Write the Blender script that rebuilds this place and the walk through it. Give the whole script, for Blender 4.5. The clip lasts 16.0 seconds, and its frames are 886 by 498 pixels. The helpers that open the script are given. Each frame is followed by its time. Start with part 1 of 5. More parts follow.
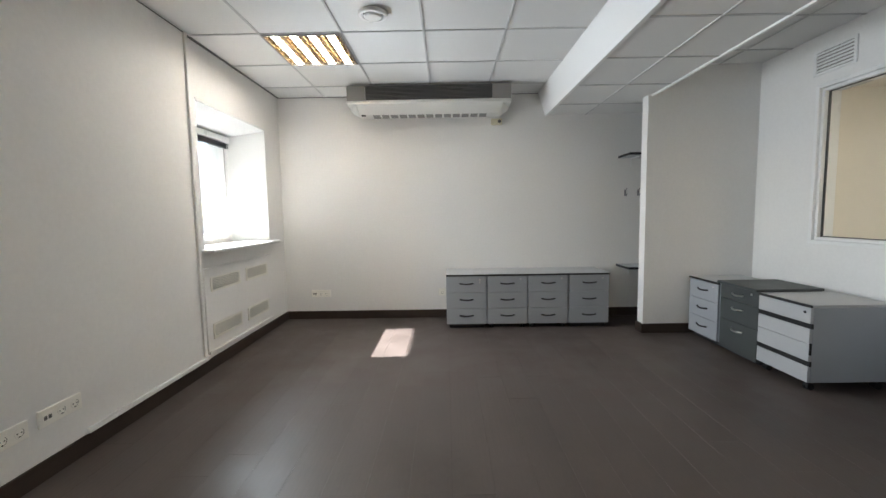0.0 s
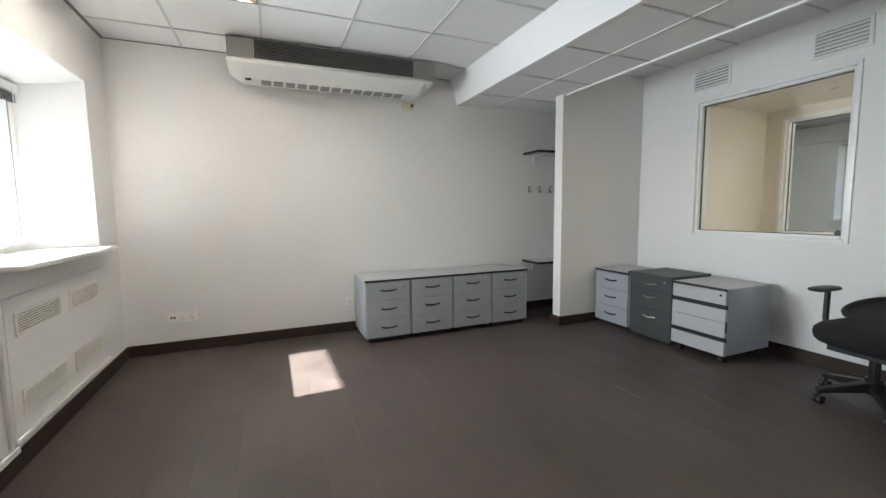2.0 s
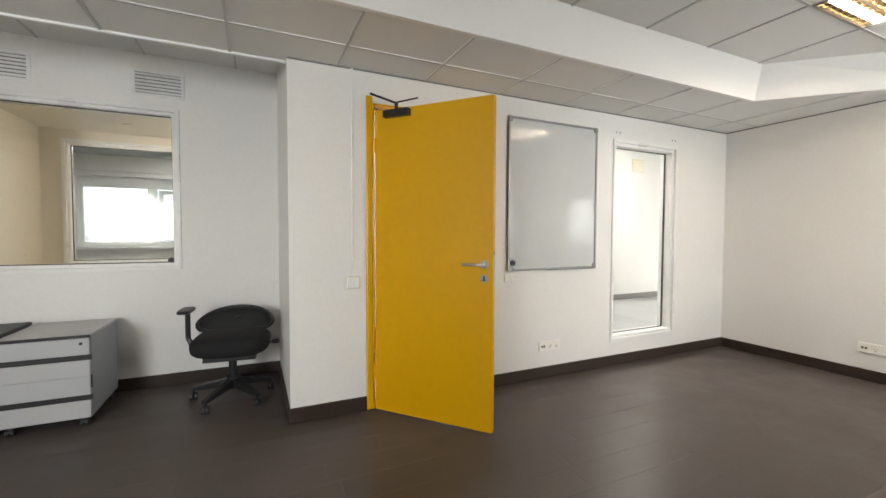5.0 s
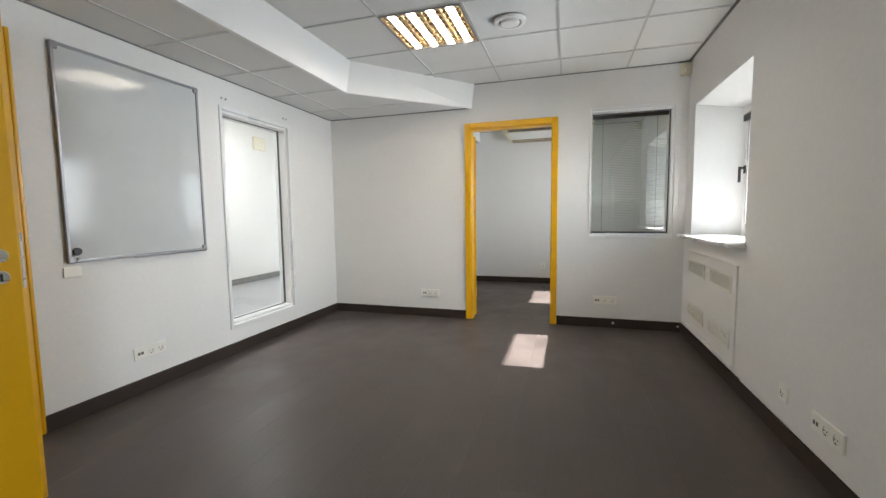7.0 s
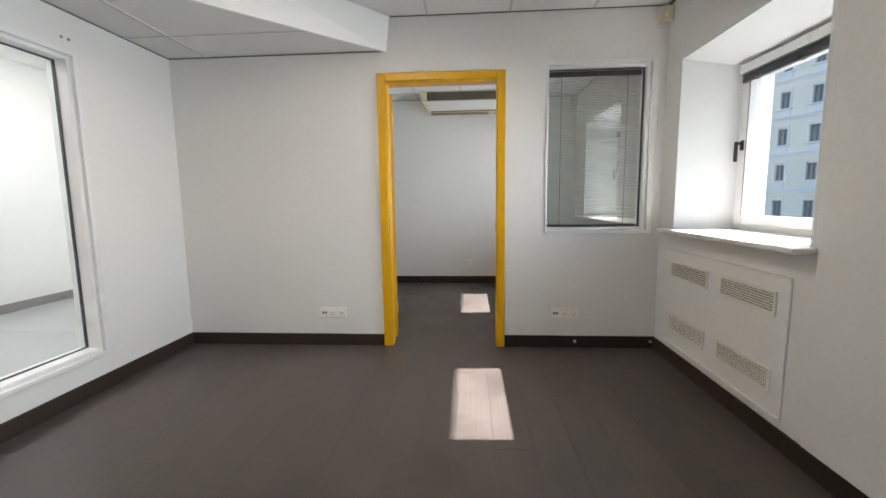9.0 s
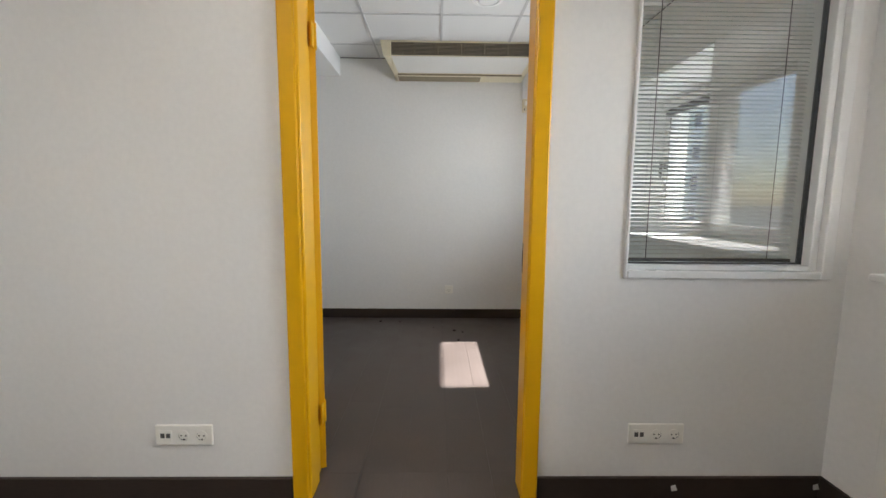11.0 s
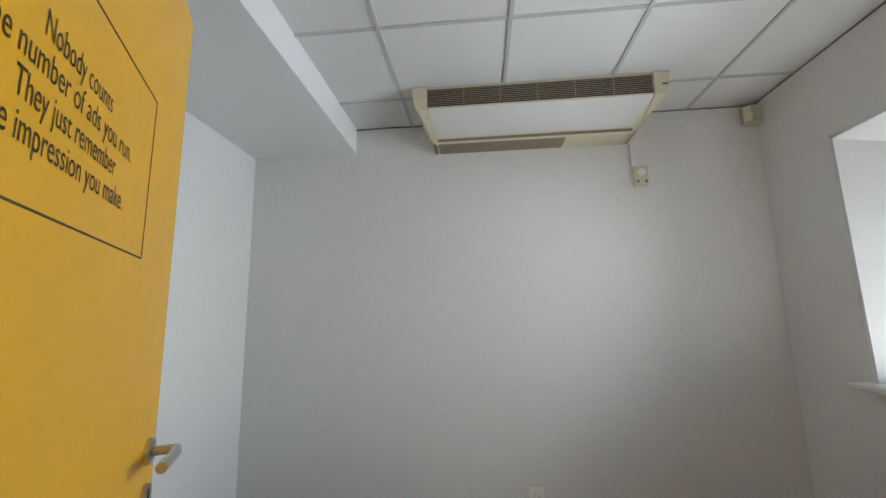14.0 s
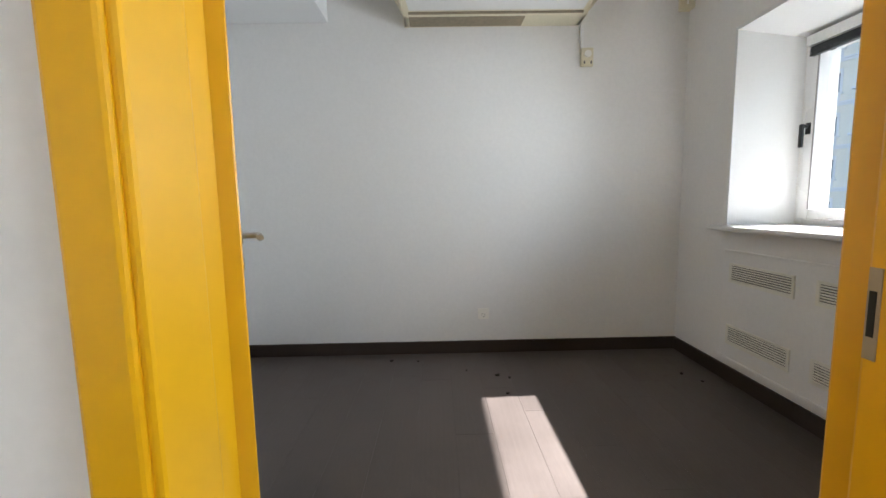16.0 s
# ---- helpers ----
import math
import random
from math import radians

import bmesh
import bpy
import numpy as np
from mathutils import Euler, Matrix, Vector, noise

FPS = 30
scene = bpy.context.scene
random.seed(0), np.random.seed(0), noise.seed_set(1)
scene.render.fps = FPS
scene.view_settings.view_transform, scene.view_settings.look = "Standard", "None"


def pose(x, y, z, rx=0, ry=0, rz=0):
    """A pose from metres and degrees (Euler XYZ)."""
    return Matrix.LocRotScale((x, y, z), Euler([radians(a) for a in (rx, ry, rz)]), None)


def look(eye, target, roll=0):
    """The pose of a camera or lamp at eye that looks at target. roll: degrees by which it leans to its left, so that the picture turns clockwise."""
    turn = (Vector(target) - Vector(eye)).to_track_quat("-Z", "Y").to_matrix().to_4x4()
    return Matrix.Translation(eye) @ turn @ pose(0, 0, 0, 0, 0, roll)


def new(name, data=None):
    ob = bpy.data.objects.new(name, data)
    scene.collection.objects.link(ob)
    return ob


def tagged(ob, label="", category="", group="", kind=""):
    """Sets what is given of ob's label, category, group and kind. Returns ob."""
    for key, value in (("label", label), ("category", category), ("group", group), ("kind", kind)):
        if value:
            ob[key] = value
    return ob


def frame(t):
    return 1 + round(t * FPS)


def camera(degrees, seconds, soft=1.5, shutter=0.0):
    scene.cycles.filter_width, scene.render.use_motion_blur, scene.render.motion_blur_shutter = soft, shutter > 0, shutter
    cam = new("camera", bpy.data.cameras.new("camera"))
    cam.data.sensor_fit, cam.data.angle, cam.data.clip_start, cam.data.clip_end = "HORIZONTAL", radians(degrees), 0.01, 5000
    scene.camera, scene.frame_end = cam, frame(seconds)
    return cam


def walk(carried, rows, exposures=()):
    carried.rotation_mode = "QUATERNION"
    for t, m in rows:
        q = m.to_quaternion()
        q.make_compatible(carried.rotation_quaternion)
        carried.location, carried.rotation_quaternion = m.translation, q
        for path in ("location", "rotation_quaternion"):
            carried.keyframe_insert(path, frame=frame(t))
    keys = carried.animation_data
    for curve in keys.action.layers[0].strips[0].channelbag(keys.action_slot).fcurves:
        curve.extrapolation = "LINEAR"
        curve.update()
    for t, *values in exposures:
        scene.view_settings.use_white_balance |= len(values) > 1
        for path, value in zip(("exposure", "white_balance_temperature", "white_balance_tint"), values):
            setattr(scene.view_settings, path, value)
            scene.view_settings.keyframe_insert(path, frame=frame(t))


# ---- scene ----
cam = camera(94.7, 16.0)
PATH = [
    (0, (0.095, 0.495, 1.223), (0.075, 2.488, 1.054), -0.9),
    (0.5, (-0.078, 0.681, 1.222), (0.214, 2.653, 1.055), -1.0),
    (1, (-0.261, 0.833, 1.207), (0.259, 2.756, 1.027), -1.0),
    (1.5, (-0.484, 0.97, 1.225), (0.183, 2.847, 1.039), -0.8),
    (2, (-0.67, 1.187, 1.213), (0.103, 3.022, 1.021), -0.6),
    (2.5, (-0.812, 1.436, 1.231), (0.122, 3.194, 1.038), -0.1),
    (3, (-0.831, 1.587, 1.234), (0.42, 3.139, 1.065), -0.1),
    (3.5, (-0.893, 1.884, 1.239), (0.744, 3.023, 1.086), 0.7),
    (4, (-0.832, 2.084, 1.256), (1.084, 2.645, 1.136), 0.8),
    (4.5, (-0.76, 2.183, 1.206), (1.232, 2.021, 1.135), 0.8),
    (5, (-0.759, 2.211, 1.231), (1.053, 1.368, 1.156), 0.2),
    (5.2, (-0.763, 2.19, 1.221), (0.931, 1.131, 1.149), -0.2),
    (7.3, (-0.741, 1.853, 1.173), (-0.283, -0.086, 0.999), -1.0),
    (7.5, (-0.677, 1.766, 1.166), (-0.288, -0.188, 0.99), -1.3),
    (8, (-0.579, 1.521, 1.181), (-0.302, -0.448, 0.968), -1.3),
    (8.2, (-0.523, 1.384, 1.196), (-0.277, -0.588, 0.971), -1.2),
    (10.3, (-0.303, -0.384, 1.195), (-0.279, -2.369, 0.945), -0.0),
    (10.5, (-0.295, -0.562, 1.223), (-0.275, -2.545, 0.968), 0.1),
    (11, (-0.229, -0.944, 1.212), (-0.259, -2.93, 0.978), 0.5),
    (11.5, (-0.17, -1.348, 1.226), (-0.274, -3.336, 1.026), 0.5),
    (12, (-0.121, -1.729, 1.222), (-0.279, -3.72, 1.125), -0.0),
    (12.5, (-0.045, -2.069, 1.172), (-0.274, -4.053, 1.29), -0.8),
    (13, (-0.018, -2.307, 1.279), (-0.224, -4.256, 1.674), -2.0),
    (13.5, (-0.066, -2.469, 1.334), (-0.018, -4.397, 1.866), -1.9),
    (14, (-0.077, -2.547, 1.299), (0.095, -4.511, 1.635), -1.2),
    (14.5, (-0.083, -2.545, 1.262), (-0.157, -4.543, 1.321), -0.9),
    (15, (-0.048, -2.455, 1.199), (-0.499, -4.398, 1.061), -1.0),
    (15.5, (0.018, -2.295, 1.17), (-0.466, -4.223, 0.947), -1.5),
    (16, (-0.022, -2.075, 1.135), (-0.046, -4.064, 0.915), -1.0),
]
walk(cam, [(t, look(e, g, r)) for t, e, g, r in PATH], exposures=[(0.0, 3.15, 6380, 10), (3.3, 3.25, 6450, 10), (4.0, 3.4, 6800, 11), (4.5, 3.3, 7100, 12), (5.2, 3.12, 7050, 12), (7.4, 2.9, 6400, 10), (8.2, 2.85, 6400, 10),
                     (10.4, 2.8, 6550, 12), (11.6, 2.75, 6550, 12), (12.4, 2.7, 6100, 10), (13.0, 2.85, 6000, 10), (13.5, 2.55, 6200, 10), (14.4, 2.7, 6300, 10), (15.0, 3.0, 6330, 10), (16.0, 2.95, 6300, 11)])

# ---------------------------------------------------------------- world and sun
SUN_ELEV, SUN_AZ = radians(40.3), radians(2.5)     # the sun stands outside the window wall (-x), a little towards -y
to_sun = Vector((-math.cos(SUN_ELEV) * math.cos(SUN_AZ), -math.cos(SUN_ELEV) * math.sin(SUN_AZ), math.sin(SUN_ELEV)))
world = bpy.data.worlds.new("world")
scene.world = world
world.use_nodes = True
wn = world.node_tree
sky = wn.nodes.new("ShaderNodeTexSky")
sky.sky_type, sky.sun_disc = "NISHITA", False
sky.sun_elevation, sky.sun_rotation = SUN_ELEV, radians(-92.5)
wn.links.new(sky.outputs[0], wn.nodes["Background"].inputs[0])
wn.nodes["Background"].inputs[1].default_value = 0.05
sun = new("sun", bpy.data.lights.new("sun", "SUN"))
sun.data.energy, sun.data.angle, sun.data.color = 5.0, radians(0.5), (1.0, 0.99, 0.975)
sun.matrix_world = look(to_sun * 30, (0, 0, 0))

# sky light that stands in the openings of the outer windows
for c, z, tall, power, rise, turn in ((4.30, 1.50, 0.90, 3.9, -0.10, -0.40), (-1.68, 1.50, 0.90, 2.7, -0.10, 0.22), (-4.005, 1.50, 0.90, 2.65, 0.05, 0.03)):
    lamp = new("window_daylight", bpy.data.lights.new("window_daylight", "AREA"))
    lamp.data.shape, lamp.data.size, lamp.data.size_y = "RECTANGLE", 0.90, tall
    lamp.data.spread = radians(112)
    lamp.data.energy, lamp.data.color = power, (0.86, 0.94, 1.0)
    lamp.matrix_world = look((-1.86, c, z), (-0.86, c + turn, z + rise))

# ---------------------------------------------------------------- materials


def material(name, colour, rough=0.5, metal=0.0, vary=0.06, fine=60.0, coarse=1.5, bump=0.0, bump_scale=None,
             stretch=(1, 1, 1), spec=0.5, random_tint=0.0, coat=0.0, rough_vary=0.07):
    """A painted or plain surface with stains at a coarse scale and grain at a fine one."""
    m = bpy.data.materials.new(name)
    m.use_nodes = True
    nt = m.node_tree
    b = nt.nodes["Principled BSDF"]
    b.inputs["Roughness"].default_value = rough
    b.inputs["Metallic"].default_value = metal
    b.inputs["Specular IOR Level"].default_value = spec
    b.inputs["Coat Weight"].default_value = coat
    co = nt.nodes.new("ShaderNodeTexCoord")
    mp = nt.nodes.new("ShaderNodeMapping")
    mp.inputs["Scale"].default_value = stretch
    nt.links.new(co.outputs["Object"], mp.inputs[0])
    n1 = nt.nodes.new("ShaderNodeTexNoise")
    n1.inputs["Scale"].default_value, n1.inputs["Detail"].default_value = coarse, 5
    n2 = nt.nodes.new("ShaderNodeTexNoise")
    n2.inputs["Scale"].default_value, n2.inputs["Detail"].default_value = fine, 3
    nt.links.new(mp.outputs[0], n1.inputs["Vector"])
    nt.links.new(mp.outputs[0], n2.inputs["Vector"])
    add = nt.nodes.new("ShaderNodeMath")
    add.operation = "ADD"
    nt.links.new(n1.outputs[0], add.inputs[0])
    nt.links.new(n2.outputs[0], add.inputs[1])
    last = add
    if random_tint:
        info = nt.nodes.new("ShaderNodeObjectInfo")
        mul = nt.nodes.new("ShaderNodeMath")
        mul.operation = "MULTIPLY_ADD"
        mul.inputs[1].default_value = random_tint
        nt.links.new(info.outputs["Random"], mul.inputs[0])
        nt.links.new(add.outputs[0], mul.inputs[2])
        last = mul
    ramp = nt.nodes.new("ShaderNodeMapRange")
    ramp.inputs["From Min"].default_value, ramp.inputs["From Max"].default_value = 0.6, 1.4 + random_tint
    ramp.inputs["To Min"].default_value, ramp.inputs["To Max"].default_value = 1 - vary, 1 + vary
    nt.links.new(last.outputs[0], ramp.inputs[0])
    mix = nt.nodes.new("ShaderNodeVectorMath")
    mix.operation = "SCALE"
    mix.inputs[0].default_value = colour
    nt.links.new(ramp.outputs[0], mix.inputs["Scale"])
    nt.links.new(mix.outputs[0], b.inputs["Base Color"])
    r2 = nt.nodes.new("ShaderNodeMapRange")
    r2.inputs["From Min"].default_value, r2.inputs["From Max"].default_value = 0.3, 0.7
    r2.inputs["To Min"].default_value, r2.inputs["To Max"].default_value = max(0, rough - rough_vary), min(1, rough + rough_vary)
    nt.links.new(n1.outputs[0], r2.inputs[0])
    nt.links.new(r2.outputs[0], b.inputs["Roughness"])
    if bump:
        n3 = nt.nodes.new("ShaderNodeTexNoise")
        n3.inputs["Scale"].default_value, n3.inputs["Detail"].default_value = bump_scale or fine, 4
        nt.links.new(mp.outputs[0], n3.inputs["Vector"])
        bm = nt.nodes.new("ShaderNodeBump")
        bm.inputs["Strength"].default_value, bm.inputs["Distance"].default_value = bump, 0.002
        nt.links.new(n3.outputs[0], bm.inputs["Height"])
        nt.links.new(bm.outputs[0], b.inputs["Normal"])
    return m


def wood_floor(name):
    """Dark brown-grey wood-look planks: long rings of grain along the plank, a worn satin face."""
    m = material(name, (0.079, 0.063, 0.056), 0.42, rough_vary=0.13, vary=0.13, fine=30, coarse=1.1, stretch=(5, 0.8, 1), random_tint=0.3, spec=0.38)
    nt = m.node_tree
    b = nt.nodes["Principled BSDF"]
    co = nt.nodes.new("ShaderNodeTexCoord")
    info = nt.nodes.new("ShaderNodeObjectInfo")
    off = nt.nodes.new("ShaderNodeVectorMath")
    off.operation = "MULTIPLY_ADD"
    off.inputs[1].default_value, off.inputs[2].default_value = (1, 1, 1), (0, 0, 0)
    nt.links.new(co.outputs["Object"], off.inputs[0])
    comb = nt.nodes.new("ShaderNodeCombineXYZ")
    mul = nt.nodes.new("ShaderNodeMath")
    mul.operation = "MULTIPLY"
    mul.inputs[1].default_value = 37.0
    nt.links.new(info.outputs["Random"], mul.inputs[0])
    nt.links.new(mul.outputs[0], comb.inputs[1])
    nt.links.new(comb.outputs[0], off.inputs[2])
    mp = nt.nodes.new("ShaderNodeMapping")
    mp.inputs["Scale"].default_value = (9, 0.9, 1)
    nt.links.new(off.outputs[0], mp.inputs[0])
    w = nt.nodes.new("ShaderNodeTexWave")
    w.wave_type, w.bands_direction = "BANDS", "X"
    w.inputs["Scale"].default_value, w.inputs["Distortion"].default_value = 1.1, 14.0
    w.inputs["Detail"].default_value, w.inputs["Detail Scale"].default_value = 3.0, 0.55
    nt.links.new(mp.outputs[0], w.inputs["Vector"])
    bm = nt.nodes.new("ShaderNodeBump")
    bm.inputs["Strength"].default_value, bm.inputs["Distance"].default_value = 0.14, 0.001
    nt.links.new(w.outputs[0], bm.inputs["Height"])
    nt.links.new(bm.outputs[0], b.inputs["Normal"])
    # scuffs and dull patches that run across the boards
    geo = nt.nodes.new("ShaderNodeNewGeometry")
    st = nt.nodes.new("ShaderNodeTexNoise")
    st.inputs["Scale"].default_value, st.inputs["Detail"].default_value, st.inputs["Roughness"].default_value = 2.3, 6, 0.62
    nt.links.new(geo.outputs["Position"], st.inputs["Vector"])
    tone = nt.nodes.new("ShaderNodeMapRange")
    for key, v in (("From Min", 0.32), ("From Max", 0.70), ("To Min", 0.80), ("To Max", 1.32)):
        tone.inputs[key].default_value = v
    nt.links.new(st.outputs[0], tone.inputs[0])
    old = b.inputs["Base Color"].links[0].from_socket
    sc = nt.nodes.new("ShaderNodeVectorMath")
    sc.operation = "SCALE"
    nt.links.new(old, sc.inputs[0])
    nt.links.new(tone.outputs[0], sc.inputs["Scale"])
    nt.links.new(sc.outputs[0], b.inputs["Base Color"])
    gloss = nt.nodes.new("ShaderNodeMapRange")
    for key, v in (("From Min", 0.34), ("From Max", 0.66), ("To Min", 0.33), ("To Max", 0.56)):
        gloss.inputs[key].default_value = v
    nt.links.new(st.outputs[0], gloss.inputs[0])
    nt.links.new(gloss.outputs[0], b.inputs["Roughness"])
    return m


def glow(name, colour, strength):
    m = bpy.data.materials.new(name)
    m.use_nodes = True
    b = m.node_tree.nodes["Principled BSDF"]
    b.inputs["Base Color"].default_value = (*colour, 1)
    b.inputs["Emission Color"].default_value = (*colour, 1)
    b.inputs["Emission Strength"].default_value = strength
    return m


def glass_material(name, tint=(0.95, 0.98, 0.97), ior=1.5):
    m = bpy.data.materials.new(name)
    m.use_nodes = True
    nt = m.node_tree
    nt.nodes.remove(nt.nodes["Principled BSDF"])
    out = nt.nodes["Material Output"]
    tr = nt.nodes.new("ShaderNodeBsdfTransparent")
    tr.inputs[0].default_value = (*tint, 1)
    gl = nt.nodes.new("ShaderNodeBsdfGlossy")
    gl.inputs["Roughness"].default_value = 0.0
    fr = nt.nodes.new("ShaderNodeFresnel")
    fr.inputs[0].default_value = ior
    mx = nt.nodes.new("ShaderNodeMixShader")
    nt.links.new(fr.outputs[0], mx.inputs[0])
    nt.links.new(tr.outputs[0], mx.inputs[1])
    nt.links.new(gl.outputs[0], mx.inputs[2])
    nt.links.new(mx.outputs[0], out.inputs[0])
    return m


WALL = material("wall_paint", (0.80, 0.79, 0.77), 0.55, vary=0.035, fine=45, coarse=0.8, bump=0.07, bump_scale=160)
REVEAL = material("reveal_paint", (0.77, 0.78, 0.78), 0.5, vary=0.02, bump=0.06, bump_scale=120)
TILE = material("ceiling_tile", (0.74, 0.74, 0.73), 0.9, vary=0.05, fine=220, coarse=0.9, bump=0.35, bump_scale=320)
TBAR = material("ceiling_bar", (0.50, 0.50, 0.50), 0.45, vary=0.03)
FASCIA = material("fascia_paint", (0.82, 0.82, 0.81), 0.5, vary=0.02, bump=0.06, bump_scale=140)
PLANK = wood_floor("plank_wood")
UNDER = material("floor_joint", (0.018, 0.015, 0.014), 0.8)
BASE = material("baseboard_wood", (0.040, 0.028, 0.022), 0.5, spec=0.3, vary=0.2, fine=25, stretch=(1, 1, 8), bump=0.08)
YELLOW = material("yellow_lacquer", (0.75, 0.395, 0.003), 0.33, vary=0.05, fine=18, coarse=1.2, bump=0.05, bump_scale=90)
PVC = material("white_plastic", (0.82, 0.82, 0.81), 0.3, vary=0.02)
SILL = material("sill_stone", (0.78, 0.77, 0.75), 0.3, vary=0.05, fine=30, coarse=3)
CREAM = material("cream_plastic", (0.72, 0.66, 0.49), 0.42, vary=0.08, coarse=3)
ACWHITE = material("unit_enamel", (0.74, 0.73, 0.70), 0.4, vary=0.04, coarse=3)
ACGREY = material("unit_grey", (0.26, 0.25, 0.24), 0.5, vary=0.05)
DUSTY = material("unit_underside", (0.28, 0.23, 0.155), 0.7, vary=0.2, fine=40, coarse=5)
DARK = material("dark_void", (0.012, 0.012, 0.012), 0.8)
SOCKET = material("socket_plastic", (0.88, 0.86, 0.80), 0.35, vary=0.03)
SOCKDK = material("socket_shadow", (0.10, 0.095, 0.09), 0.5)
GREY = material("pedestal_grey", (0.34, 0.36, 0.385), 0.48, vary=0.04, fine=120, coarse=3, bump=0.05, bump_scale=300)
GREYTOP = material("pedestal_top_grey", (0.44, 0.45, 0.46), 0.45, vary=0.05, fine=120, coarse=3)
GRAPH = material("graphite_board", (0.055, 0.062, 0.062), 0.5, vary=0.08, fine=120, coarse=3)
BLACK = material("black_plastic", (0.015, 0.015, 0.016), 0.42, vary=0.1)
FABRIC = material("black_fabric", (0.010, 0.010, 0.011), 0.95, vary=0.2, fine=300, bump=0.5, bump_scale=500)
MESH = material("black_net", (0.02, 0.021, 0.022), 0.8, vary=0.3, fine=400, bump=0.5, bump_scale=600)
STEEL = material("brushed_steel", (0.55, 0.54, 0.52), 0.3, 1.0, vary=0.06, fine=150, stretch=(1, 1, 12))
ALU = material("grey_aluminium", (0.30, 0.30, 0.31), 0.4, 0.8, vary=0.04)
BOARD = material("whiteboard_enamel", (0.58, 0.60, 0.60), 0.13, spec=0.3, vary=0.03, fine=8, coarse=1.2)
BLIND = material("blind_slat", (0.76, 0.80, 0.80), 0.35, vary=0.04)
BLINDDK = material("blind_dark", (0.055, 0.060, 0.065), 0.45)
INK = material("brown_black_ink", (0.030, 0.017, 0.006), 0.5)
GRIME = material("dirt", (0.02, 0.015, 0.012), 0.9)
SMUDGE = material("chipped_plaster", (0.70, 0.68, 0.64), 0.8)
BEIGE = material("booth_paint", (0.76, 0.71, 0.62), 0.32, vary=0.03, bump=0.08, bump_scale=140)
GREYFLOOR = material("grey_vinyl", (0.36, 0.37, 0.38), 0.35, vary=0.05)
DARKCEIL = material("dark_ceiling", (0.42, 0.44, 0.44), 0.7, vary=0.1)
TUBE = glow("lamp_tube", (1.0, 0.93, 0.82), 7.0)
PANEL = glow("lamp_panel", (1.0, 0.99, 0.975), 2.7)
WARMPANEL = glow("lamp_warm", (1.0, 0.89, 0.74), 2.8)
LOUVRE = material("louvre_metal", (0.62, 0.50, 0.34), 0.22, 0.9, vary=0.12, fine=30)
GLASS = glass_material("window_glass")
GLASSGREY = glass_material("double_glass", (0.90, 0.95, 0.945), 2.2)
FACADE = material("stucco_cream", (0.82, 0.77, 0.66), 0.85, vary=0.06, fine=8, coarse=0.3, bump=0.1)
FACADEW = material("stucco_white", (0.80, 0.79, 0.78), 0.85, vary=0.06, fine=8, coarse=0.3)
BALC = material("balcony_blue", (0.48, 0.53, 0.58), 0.7, vary=0.08, fine=8)
PANE = material("far_pane", (0.26, 0.28, 0.30), 0.15)
GRILLE = material("grille_enamel", (0.80, 0.78, 0.70), 0.4, vary=0.04)
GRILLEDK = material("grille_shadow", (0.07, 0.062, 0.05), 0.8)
EDGEDK = material("ceiling_edge_shade", (0.20, 0.20, 0.20), 0.8)
SLATBR = material("unit_slat", (0.34, 0.28, 0.20), 0.5, vary=0.1)
FRAMEBR = material("far_frame", (0.22, 0.20, 0.19), 0.6)
ASPHALT = material("asphalt", (0.05, 0.05, 0.052), 0.9, vary=0.15, fine=20)

# ---------------------------------------------------------------- mesh tools


